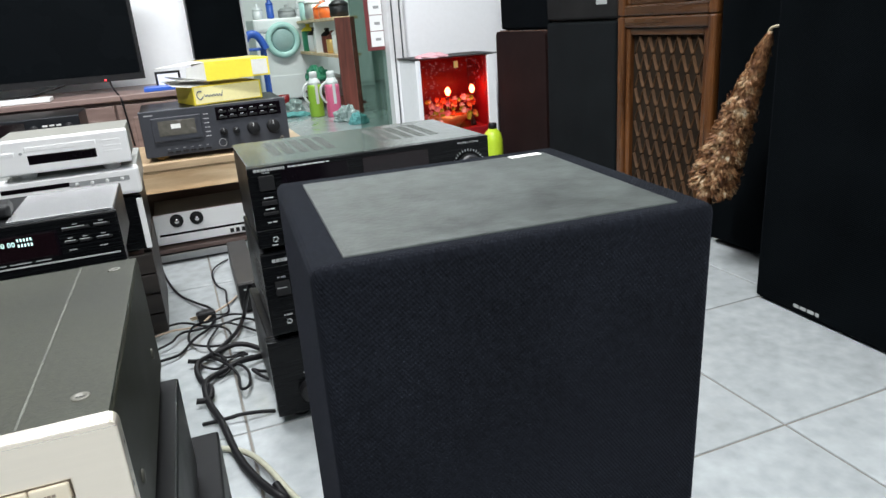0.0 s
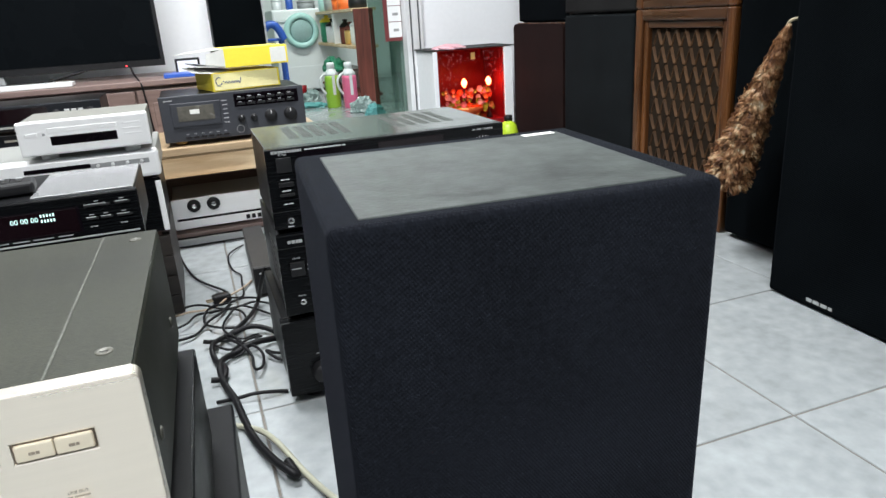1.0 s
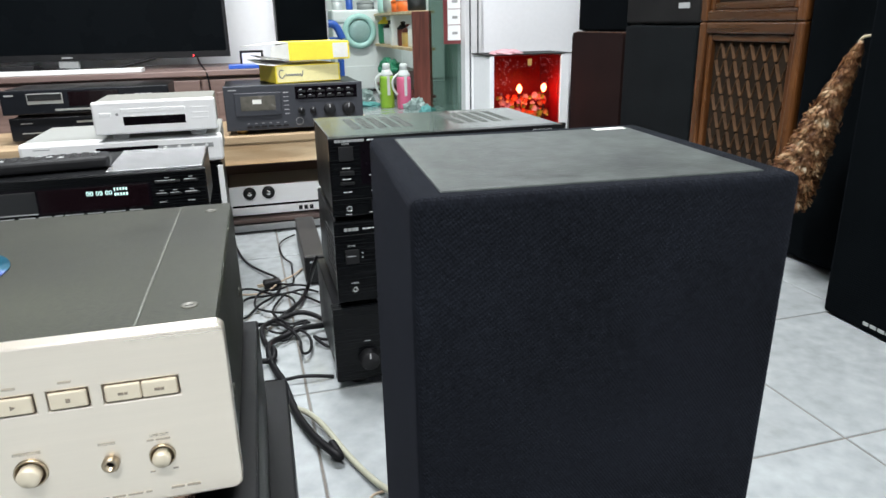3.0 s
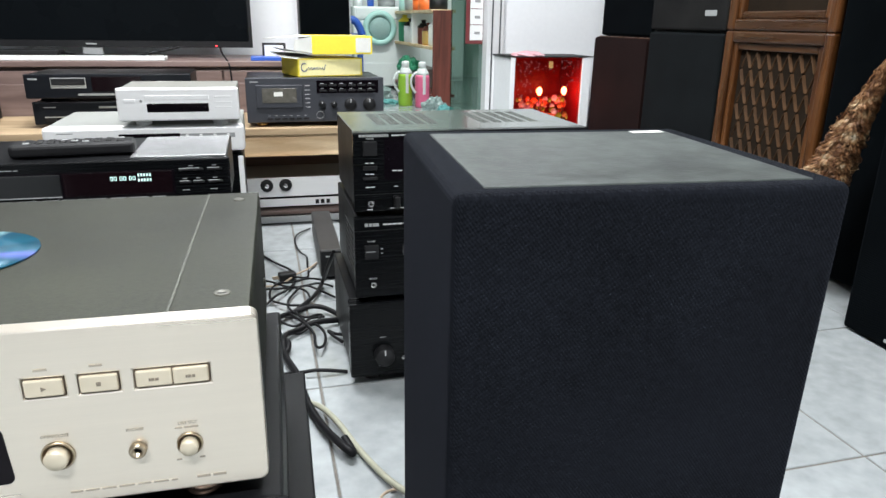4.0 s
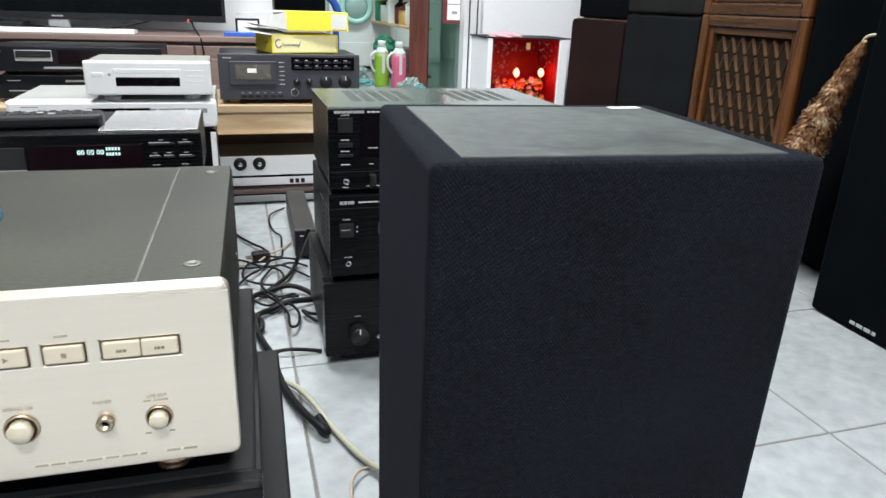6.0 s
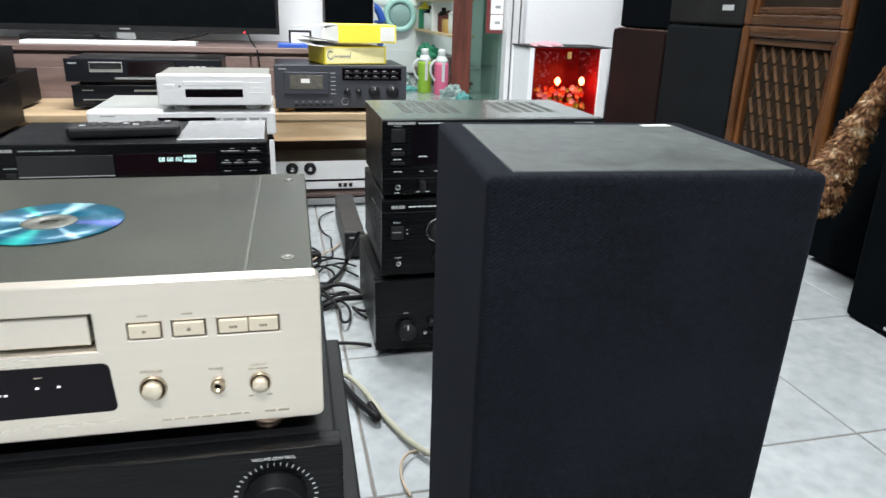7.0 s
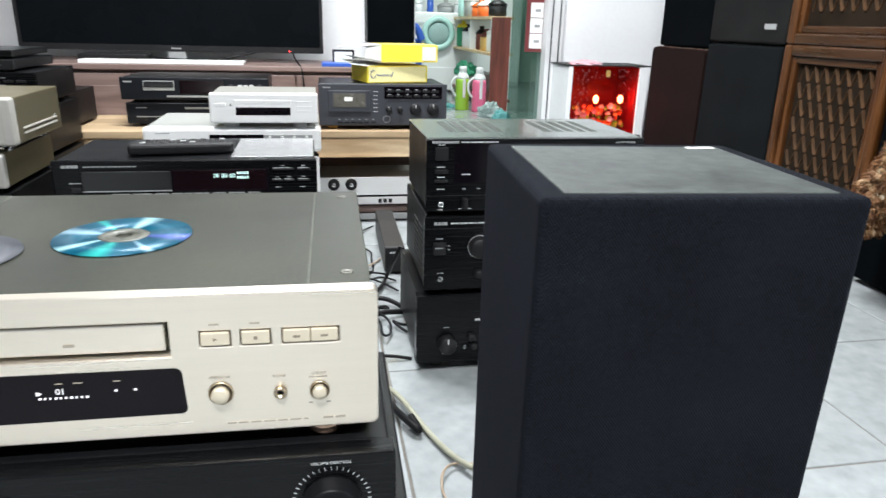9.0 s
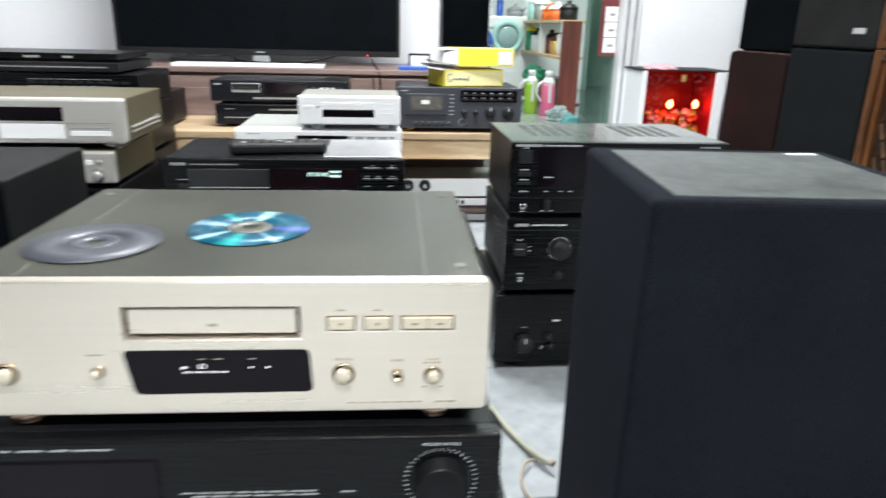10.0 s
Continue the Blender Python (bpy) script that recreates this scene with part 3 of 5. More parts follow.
def lower_amp():
    W, H, D = 0.44, 0.119, 0.335
    th = component("stereo_amplifier", "large black amplifier with a wide volume dial, under the gold player", "amplifier", -0.512, -0.756, 0.229, W, H, D, M_BLACK, M_FACE, 0.02, 0.010, rz=-1.4)
    x, z = 0.388, 0.079
    k = knob(th, "volume_knob", x, z - 0.003, 0.024, 0.018, M_BLACK)
    for n in range(31):
        a = radians(225 - n * 9)
        m = Matrix.Translation((x + 0.0305 * math.cos(a), -0.0003, z - 0.003 + 0.0305 * math.sin(a))) @ Matrix.Rotation(-a, 4, "Y")
        bm = boxbm(-0.0014, 0.0014, -0.0004, 0.0004, -0.00022, 0.00022, 0)
        bmesh.ops.transform(bm, verts=bm.verts, matrix=m)
        part("dial_mark", bm, M_PRINT, th)
    words(th, "VOLUME CONTROL", x, 0.1120, 0.0036, M_PRINT)
    box(th, "display_window", 0.0, 0.151, -0.002, 0.003, 0.024, 0.102, M_GLOSS, 0.002)
    bars(th, 0.012, 0.1120, 0.11, 0.0016, M_GREY, 0, 4, 9)
    bars(th, 0.166, 0.0675, 0.12, 0.0013, M_GREY, 0, 7, 4)
    bars(th, 0.176, 0.0640, 0.11, 0.0013, M_GREY, 0, 6, 5)
    bars(th, 0.302, 0.0660, 0.015, 0.0013, M_GREY, 0, 1, 4)


lower_amp()
th = component("power_amplifier", "plain black amplifier at the bottom of the gold player's stack", "amplifier", -0.497, -0.728, 0.0, 0.45, 0.2285, 0.385, M_BLACK, M_FACE, 0.016, 0.02, rz=-1.4)


def big_speaker():
    W, D, H = 0.2590, 0.2360, 0.560
    th = thing("loudspeaker", "black cloth covered loudspeaker box with a dusty grey top", "loudspeaker", 0.0292, -0.784, 0, -4.4)
    bm = boxbm(0, W, 0, D, 0.004, H, 0.0065, 4)
    for v in bm.verts:
        if v.co.y < D / 2:
            v.co.y += 0.013 * (1 - v.co.z / H)
    part("cabinet", bm, M_CLOTH, th, "black woven cloth sides")
    t = part("top_panel", boxbm(0.0205, 0.2385, 0.0125, 0.2130, H - 0.004, H + 0.0010, 0.001), M_DUSTTOP, th, "dusty grey laminate top")
    bm = boxbm(-0.015, 0.015, -0.0045, 0.0045, 0, 0.0004, 0)
    bmesh.ops.transform(bm, verts=bm.verts, matrix=pose(0.217, 0.2055, H + 0.0012, 0, 0, 4))
    part("paper_label", bm, M_CARDIN, t, "small white paper label")
    for x in (0.03, W - 0.03):
        for y in (0.03, D - 0.03):
            part("foot", lathebm([(0.015, 0), (0.015, 0.005)], 16, "z", (x, y, 0)), M_RUBBER, th)


big_speaker()


# second stack: integrated amplifier over two more
def top_stack():
    W, H, D = 0.426, 0.142, 0.270
    th = component("integrated_amplifier", "black integrated amplifier with slotted grey-black lid on a stack", "amplifier", 0.070, -0.018, 0.3342, W, H, D, M_BLACK, M_FACE, 0.018, 0.006)
    feet(th, W, D, 0.0040, z0=-0.0038)
    lid = box(th, "lid", 0.003, W - 0.003, 0.016, D, H - 0.0022, H + 0.0004, M_LID, 0.001, "glossy grey-black vented lid, sheen partly in its colour")
    for g in (0, 1):
        for n in range(5):
            x = 0.055 + n * 0.024 + g * 0.195
            bm = bmesh.new()
            for r in range(22):
                boxbm(x, x + 0.017, 0.085 + r * 0.0068, 0.0875 + r * 0.0068, H + 0.0003, H + 0.0007, 0, bm=bm)
            part("vent", bm, M_VENT, lid)
    bars(th, 0.010, 0.1365, 0.050, 0.0044, M_MARK, 0, 12, 2, "maker_mark")
    bars(th, 0.065, 0.1365, 0.070, 0.0022, M_PRINT, 0, 9, 3)
    box(th, "display_window", 0.052, 0.165, -0.0006, 0.002, 0.060, 0.134, M_GLOSS, 0.0006)
    bars(th, 0.066, 0.0765, 0.018, 0.0018, M_PRINT, -0.0006, 2, 2)
    for z0, z1 in ((0.103, 0.127), (0.0785, 0.086), (0.062, 0.067)):
        key(th, 0.016, 0.040, z0, z1, M_PLASTIC, 0, 0.004)
    words(th, "POWER", 0.028, 0.1315, 0.0040, M_PRINT)
    for z, w in ((0.0905, 0.016), (0.0715, 0.016), (0.049, 0.017)):
        bars(th, 0.020, z, w, 0.0018, M_PRINT, 0, 2, 5)
    box(th, "trim_line", 0.0, W, -0.0008, 0.001, 0.0357, 0.0367, M_TRAY, 0)
    socket(th, 0.028, 0.020, 0.0058)
    bars(th, 0.022, 0.0095, 0.012, 0.0015, M_PRINT, 0, 1)
    part("lever_knob", boxbm(0.067, 0.078, -0.014, 0.0, 0.0125, 0.034, 0.003), M_PLASTIC, th)
    for x, z in ((0.068, 0.049), (0.062, 0.0105), (0.080, 0.0105), (0.096, 0.049), (0.115, 0.049)):
        bars(th, x, z, 0.009, 0.0014, M_PRINT, 0, 1)
    box(th, "display_window", 0.19, 0.31, -0.0006, 0.002, 0.060, 0.134, M_REDWIN, 0.0006)
    x, z = 0.385, 0.092
    knob(th, "volume_knob", x, z, 0.022, 0.018, M_PLASTIC)
    for n in range(25):
        a = radians(222 - n * 11)
        bm = boxbm(-0.002, 0.002, -0.0004, 0.0004, -0.0005, 0.0005, 0)
        bmesh.ops.transform(bm, verts=bm.verts, matrix=Matrix.Translation((x + 0.029 * math.cos(a), -0.0003, z + 0.029 * math.sin(a))) @ Matrix.Rotation(-a, 4, "Y"))
        part("dial_mark", bm, M_PRINT, th)
    words(th, "VOLUME CONTROL", x, 0.1345, 0.0045, M_PRINT)

    W, H, D = 0.434, 0.161, 0.29
    th = component("integrated_amplifier", "black amplifier with side louvres in the middle of a stack", "amplifier", 0.0685, -0.020, 0.1692, W, H, D, M_BLACK, M_FACE, 0.014, 0.013)
    box(th, "trim_line", 0.0, W, -0.001, 0.001, 0.1368, 0.1377, M_TRAY, 0)
    bars(th, 0.018, 0.1475, 0.026, 0.0058, M_MARK, 0, 5, 2, "maker_mark")
    bars(th, 0.050, 0.1475, 0.070, 0.0026, M_PRINT, 0, 8, 3)
    k = key(th, 0.017, 0.041, 0.086, 0.111, M_PLASTIC, 0, 0.005)
    bars(k, 0.019, 0.100, 0.020, 0.0016, M_GREY, -0.005, 1)
    words(th, "POWER", 0.029, 0.1175, 0.0040, M_PRINT)
    for z in (0.095, 0.103):
        bars(th, 0.046, z, 0.004, 0.0016, M_PRINT, 0, 1)
    socket(th, 0.031, 0.0365, 0.0056)
    words(th, "PHONES", 0.031, 0.0480, 0.0036, M_PRINT)
    k = knob(th, "volume_knob", 0.107, 0.100, 0.021, 0.02, M_PLASTIC)
    part("knob_ring", lathebm([(0.0235, 0.0), (0.0235, 0.003), (0.0215, 0.0035), (0.0212, 0.0)], 36, "y", (0.107, -0.0, 0.100)), M_CHROME, k)
    knob(th, "selector_knob", 0.107, 0.045, 0.009, 0.012, M_PLASTIC)
    for r in range(2):
        bm = bmesh.new()
        for n in range(7):
            boxbm(0.0028, 0.0046, 0.05 + r * 0.06, 0.098 + r * 0.06, 0.045 + n * 0.012, 0.0515 + n * 0.012, 0, bm=bm)
        part("louvre", bm, M_RUBBER, th)

    W, H, D = 0.43, 0.169, 0.30
    th = component("integrated_amplifier", "plain black amplifier with round volume knob standing on the floor", "amplifier", 0.056, -0.018, 0.0, W, H, D, M_BLACK, M_FACE, 0.03, 0.022, foot_mat=M_RUBBER)
    knob(th, "volume_knob", 0.061, 0.066, 0.019, 0.02, M_PLASTIC, 0, M_PRINT)
    bars(th, 0.054, 0.100, 0.014, 0.0016, M_GREY, 0, 1)
    bars(th, 0.052, 0.0425, 0.006, 0.0020, M_PRINT, 0, 1)
    socket(th, 0.098, 0.056, 0.0042)
    knob(th, "selector_knob", 0.111, 0.078, 0.008, 0.012, M_PLASTIC)
    knob(th, "selector_knob", 0.116, 0.058, 0.007, 0.012, M_PLASTIC)
    box(th, "badge", 0.118, 0.132, -0.001, 0.001, 0.112, 0.116, M_PRINT, 0)


# Base lightened and greened to carry the kitchen doorway's reflection on the lid.
M_LID = pbr("dusty_black_lid", (0.12, 0.14, 0.128), 0.20, 0.45, 0.14, 6, 160, 0.03, 400, spec=0.9)
M_VENT = pbr("lid_slit", (0.062, 0.068, 0.062), 0.6)
top_stack()


def black_player():
    W, H, D = 0.436, 0.092, 0.225
    th = component("cd_player", "black compact disc player with a lit display", "cd player", -0.564, -0.020, 0.351, W, H, D, M_BLACK, M_FACE, 0.012, 0.012)
    box(th, "display_window", 0.044, 0.352, -0.0008, 0.002, 0.036, 0.076, M_GLOSS, 0.0006)
    tray = box(th, "disc_tray", 0.046, 0.189, -0.0025, 0.002, 0.040, 0.0735, M_TRAY, 0.001)
    box(tray, "tray_lip", 0.046, 0.189, -0.0032, -0.0020, 0.0385, 0.0402, M_GREY, 0.0003)
    dp = box(th, "display_panel", 0.192, 0.348, -0.0016, 0.002, 0.0385, 0.0745, M_REDWIN, 0.0006)
    words(dp, "00 00 00", 0.277, 0.0640, 0.0105, M_VFD, -0.0016, "digits")
    for z in (0.0690, 0.0610):
        for n in range(5):
            bars(dp, 0.2985 + n * 0.0042, z, 0.0026, 0.0044, M_VFD, -0.0016, 1, 3, "digit")
    for x0, x1, z in ((0.359, 0.396, 0.0745), (0.402, 0.424, 0.0745), (0.359, 0.376, 0.0545), (0.379, 0.396, 0.0545), (0.402, 0.424, 0.0545)):
        key(th, x0, x1, z - 0.0015, z + 0.002, M_PLASTIC, 0, 0.0035)
        bars(th, (x0 + x1) / 2 - 0.004, z + 0.0060, 0.008, 0.0014, M_MARK, 0, 1)
        bars(th, x0, z + 0.0026, x1 - x0, 0.0008, M_PRINT, -0.002, 1)
    bars(th, 0.362, 0.042, 0.012, 0.0016, M_MARK, 0, 2)
    bars(th, 0.404, 0.042, 0.012, 0.0016, M_MARK, 0, 2)
    bars(th, 0.016, 0.082, 0.027, 0.0050, M_MARK, 0, 5, 2, "maker_mark")
    bars(th, 0.050, 0.0815, 0.085, 0.0016, M_GREY, 0, 12, 3)
    bars(th, 0.025, 0.0535, 0.022, 0.0016, M_GREY, 0, 2)
    box(th, "power_key", 0.028, 0.044, -0.003, 0.002, 0.038, 0.046, M_PLASTIC)
    tr = box(th, "bottom_trim", 0.01, 0.43, -0.002, 0.002, 0.0265, 0.029, M_GREY, 0.0006)
    bars(th, 0.09, 0.0335, 0.25, 0.0016, M_GREY, 0, 9, 6)
    box(th, "metal_plate", 0.287, W - 0.006, 0.02, D - 0.01, H - 0.0008, H + 0.0016, M_STEEL, 0.0004, "shiny steel plate over the right part of the lid")


black_player()


def remote():
    th = thing("remote_control", "long black remote control lying on the player", "remote control", -0.450, 0.012, 0.4436, 6)
    bm = boxbm(0, 0.178, 0, 0.05, 0.0, 0.021, 0.007, 3)
    part("body", bm, M_PLASTIC, th)
    for a in range(9):
        for b in range(3):
            box(th, "rubber_key", 0.02 + a * 0.0165, 0.03 + a * 0.0165, 0.008 + b * 0.013, 0.0145 + b * 0.013, 0.0205, 0.0225, M_GREY if (a + b) % 5 == 0 else M_RUBBER, 0.0008)


remote()


def support(name, label, cat, x, y, z, w, h, d, body, face, **k):
    return component(name, label, cat, x, y, z, w, h, d, body, face, **k)


support("stereo_tuner", "flat black tuner under the black player", "tuner", -0.575, -0.010, 0.2512, 0.43, 0.0995, 0.25, M_BLACK, M_FACE)
support("power_amplifier", "large black power amplifier standing on the tiles", "amplifier", -0.59, -0.005, 0.0, 0.45, 0.251, 0.30, M_BLACK, M_FACE, foot=0.02)


def silver_dvd():
    W, H, D = 0.426, 0.070, 0.29
    th = component("dvd_player", "flat silver-white disc player with rounded front corners", "disc player", -0.541, 0.512, 0.350, W, H, D, M_SILVTOP, M_SILVER, 0.03, 0.008, bev=0.008)
    box(th, "disc_slot", 0.155, 0.285, -0.0008, 0.002, 0.043, 0.0525, M_GLOSS, 0)
    box(th, "key_strip", 0.285, 0.405, -0.0008, 0.002, 0.041, 0.051, M_GREY, 0)
    for n in range(4):
        part("key", lathebm([(0.004, 0), (0.004, 0.003), (0, 0.0034)], 16, "y", (0.30 + n * 0.03, -0.0008, 0.046)), M_SILVER, th)
    bars(th, 0.03, 0.056, 0.04, 0.002, M_GREY, 0, 1)
    W, H, D = 0.256, 0.085, 0.190
    th = component("mini_disc_player", "small silver-white disc player with dark display, on the flat player", "disc player", -0.377, 0.488, 0.4205, W, H, D, M_BEIGETOP, M_SILVER, 0.014, 0.0135, bev=0.004, foot_mat=M_SILVER)
    box(th, "display_window", 0.061, 0.190, -0.0008, 0.002, 0.0325, 0.0515, M_GLOSS, 0.0005)
    box(th, "disc_tray", 0.058, 0.192, -0.0008, 0.002, 0.0590, 0.0690, M_SILVER, 0.0008)
    for z in (0.040, 0.051, 0.063):
        box(th, "key", 0.204, 0.240, -0.0005, 0.002, z, z + 0.004, M_SILVER, 0.0008)
    box(th, "power_key", 0.015, 0.038, -0.0015, 0.002, 0.053, 0.061, M_SILVER, 0.0008)
    part("led", lathebm([(0.003, 0), (0.003, 0.001)], 12, "y", (0.05, 0, 0.057)), M_GREY, th)
    u = support("tape_deck", "black unit below the flat silver player", "amplifier", -0.552, 0.530, 0.2118, 0.43, 0.138, 0.30, M_BLACK, M_FACE)
    box(u, "corner_trim", 0.418, 0.4305, -0.002, 0.010, 0.012, 0.132, M_SILVER, 0.002)
    c = thing("wooden_crate", "dark stained board crate carrying the silver players", "crate", -0.566, 0.54, 0)
    for n in range(4):
        box(c, "board", 0, 0.44, 0.0, 0.018, 0.006 + n * 0.051, 0.053 + n * 0.051, M_DARKBOARD, 0.001)
    for x in (0.0, 0.422):
        box(c, "side_board", x, x + 0.018, 0.019, 0.32, 0.0, 0.2115, M_DARKBOARD, 0.001)


silver_dvd()


# ---- bench, cabinet and television ----
def bench():
    th = thing("wooden_bench", "low pale pine bench under the tape deck", "bench", -1.75, 1.03, 0)
    W = 2.12
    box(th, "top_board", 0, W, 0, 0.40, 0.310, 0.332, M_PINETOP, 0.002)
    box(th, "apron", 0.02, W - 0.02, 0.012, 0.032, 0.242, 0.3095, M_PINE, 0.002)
    for x in (0.03, 0.70, 1.40, W - 0.09):
        for y in (0.034, 0.33):
            box(th, "leg", x, x + 0.06, y, y + 0.05, 0, 0.3095, M_LAMINATE, 0.002)
    box(th, "lower_shelf", 0.04, W - 0.04, 0.09, 0.39, 0.030, 0.043, M_LAMINATE, 0.001)


bench()


def cassette_deck():
    W, H, D = 0.425, 0.149, 0.27
    th = component("cassette_deck", "dark grey cassette deck on the pine bench", "cassette deck", -0.116, 1.055, 0.3325, W, H, D, M_BLACK, M_DECK, 0.02, 0.014, foot_mat=M_GILT)
    d = box(th, "cassette_door", 0.03, 0.17, -0.004, 0.002, 0.058, 0.128, M_DECK, 0.002)
    w = box(d, "window", 0.048, 0.152, -0.0048, -0.0036, 0.074, 0.118, M_SMOKE, 0.001)
    box(w, "cassette", 0.083, 0.110, -0.0056, -0.0046, 0.094, 0.107, M_CARDIN, 0)
    box(th, "display_window", 0.214, 0.408, -0.001, 0.002, 0.102, 0.141, M_GLOSS, 0.0006)
    for r in range(2):
        for n in range(6):
            k = key(th, 0.222 + n * 0.030, 0.246 + n * 0.030, 0.107 + r * 0.016, 0.113 + r * 0.016, M_PLASTIC, 0, 0.004)
            bars(th, 0.226 + n * 0.030, 0.116 + r * 0.016, 0.012, 0.0018, M_PRINT, -0.001, 1)
    for x, r in ((0.229, 0.011), (0.266, 0.010), (0.318, 0.019), (0.378, 0.020)):
        knob(th, "level_knob", x, 0.068, r, 0.016, M_PLASTIC, 0, M_PRINT)
    for n in range(6):
        bars(th, 0.178, 0.060 + n * 0.013, 0.016, 0.002, M_PRINT, 0, 2, n)
    for n in range(6):
        key(th, 0.06 + n * 0.022, 0.076 + n * 0.022, 0.022, 0.028, M_PLASTIC, 0, 0.003)
        bars(th, 0.062 + n * 0.022, 0.0345, 0.010, 0.0018, M_GREY, 0, 1)
    part("dial", lathebm([(0.012, 0), (0.012, 0.001), (0.0105, 0.001), (0.0105, 0), (0.012, 0)], 28, "y", (0.222, 0, 0.035)), M_GREY, th)
    bars(th, 0.014, 0.137, 0.03, 0.004, M_MARK, 0, 1, 2, "maker_mark")
    socket(th, 0.40, 0.028, 0.006)


M_DECK = pbr("dark_grey_face", (0.046, 0.049, 0.058), 0.4, 0.2, 0.1, 5, 100)
M_SMOKE = pbr("smoked_cassette_window", (0.10, 0.095, 0.08), 0.25, 0, 0.3, 20)
cassette_deck()


def carton(x, y, z, w, d, h, rz, label, open_left):
    th = thing("cardboard_box", label, "cardboard box", x, y, z, rz)
    box(th, "carton", 0, w, 0, d, 0, h, M_YELLOW, 0.001)
    if open_left:
        box(th, "sticker", w * 0.72, w * 0.97, -0.0008, 0.0002, h * 0.1, h * 0.9, M_CARDIN, 0)
    if not open_left:
        tube("brand_mark", [(w * (0.09 + 0.045 * math.cos(a)), -0.0006, h * (0.52 + 0.24 * math.sin(a))) for a in (0.9, 1.6, 2.4, 3.1, 3.9, 4.7, 5.4, 6.0)], 0.0013, M_BLUEINK, th)
        tube("brand_mark", [(w * (0.15 + 0.022 * k), -0.0006, h * (0.45 + (0.10 if k < 11 else 0.2) * (-1) ** k)) for k in range(13)], 0.0011, M_BLUEINK, th)
        box(th, "face_panel", w * 0.02, w * 0.97, -0.0005, 0.0002, h * 0.06, h * 0.94, M_PALEYELLOW, 0)
    if open_left:
        bm = bmesh.new()
        vs = [bm.verts.new(p) for p in ((0, 0.0, h), (0, d, h), (-0.12, d * 0.9, h - 0.012), (-0.10, 0.01, h - 0.006))]
        bm.faces.new(vs)
        bm.normal_update()
        bmesh.ops.solidify(bm, geom=bm.faces[:], thickness=0.0015)
        part("flap", bm, M_CARDIN, th, "open white inner flap")
        bm = bmesh.new()
        vs = [bm.verts.new(p) for p in ((0, 0.001, 0.004), (0, 0.001, h - 0.002), (-0.055, -0.012, h - 0.012), (-0.062, -0.016, 0.014))]
        bm.faces.new(vs)
        bm.normal_update()
        bmesh.ops.solidify(bm, geom=bm.faces[:], thickness=0.0015)
        part("flap", bm, M_CARDIN, th)
        bm = bmesh.new()
        vs = [bm.verts.new(p) for p in ((0, 0.0, 0.002), (0, d, 0.002), (-0.09, d * 0.9, 0.018), (-0.08, 0.01, 0.01))]
        bm.faces.new(vs)
        bm.normal_update()
        bmesh.ops.solidify(bm, geom=bm.faces[:], thickness=0.0015)
        part("flap", bm, M_CARDIN, th)
        box(th, "opening", -0.0012, 0.0004, 0.004, d - 0.004, 0.003, h - 0.003, M_CARDIN, 0)
    else:
        bm = bmesh.new()
        vs = [bm.verts.new(p) for p in ((0, 0.0, h), (w * 0.3, 0.03, h + 0.003), (w * 0.25, d, h + 0.012), (-0.04, d, h + 0.016), (-0.05, 0.02, h + 0.006))]
        bm.faces.new(vs)
        bm.normal_update()
        bmesh.ops.solidify(bm, geom=bm.faces[:], thickness=0.0015)
        part("flap", bm, M_CARDIN, th)
    return th


M_PALEYELLOW = pbr("pale_yellow_card", (0.92, 0.84, 0.42), 0.5, 0, 0.06)
M_BLUEINK = pbr("dark_blue_ink", (0.03, 0.06, 0.20), 0.6)
carton(0.046, 1.080, 0.482, 0.215, 0.17, 0.055, 15, "yellow cardboard carton lying on the tape deck", False)
carton(0.092, 1.088, 0.5490, 0.198, 0.16, 0.056, 11, "yellow cardboard carton with open white flaps", True)


def cd_changer(x, y, z, h, label, seed):
    W, D = 0.46, 0.25
    th = component("cd_player", label, "cd player", x, y, z, W, h, D, M_BLACK, M_COOLFACE, 0.014, 0.01, bev=0.003)
    if seed == 1:
        box(th, "tray_frame", 0.070, 0.165, -0.0015, 0.002, h - 0.041, h - 0.010, M_SILVTOP, 0.001)
        box(th, "disc_tray", 0.0725, 0.1625, -0.003, 0.002, h - 0.031, h - 0.0125, M_TRAY, 0.001)
        box(th, "tray_slot", 0.085, 0.150, -0.0035, -0.001, h - 0.027, h - 0.023, M_RUBBER, 0)
        box(th, "display_window", 0.180, 0.318, -0.001, 0.002, h - 0.05, h - 0.008, M_REDWIN, 0.0006)
        for xx in (0.340, 0.430):
            knob(th, "knob", xx, h - 0.03, 0.011, 0.012, M_PLASTIC)
        for n in range(3):
            for r in range(2):
                key(th, 0.362 + n * 0.018, 0.375 + n * 0.018, h - 0.026 - r * 0.012, h - 0.021 - r * 0.012, M_PRINT)
        bars(th, 0.012, h - 0.014, 0.03, 0.005, M_MARK, 0, 1, 2, "maker_mark")
        box(th, "trim_line", 0.14, 0.42, -0.001, 0.001, h - 0.062, h - 0.056, M_SILVTOP, 0)
    else:
        box(th, "trim_line", 0.18, 0.42, -0.001, 0.001, h - 0.020, h - 0.014, M_SILVTOP, 0)
        bars(th, 0.03, h - 0.016, 0.04, 0.003, M_MARK, 0, 1)
        box(th, "tray_line", 0.03, 0.43, -0.0015, 0.002, h - 0.046, h - 0.043, M_SILVTOP, 0)
        for n in range(6):
            key(th, 0.25 + n * 0.028, 0.27 + n * 0.028, 0.018, 0.023, M_GREY)
        key(th, 0.03, 0.06, 0.02, 0.03, M_PLASTIC)


cd_changer(-0.726, 1.13, 0.3325, 0.077, "black disc player with a grey trim line on the bench", 2)
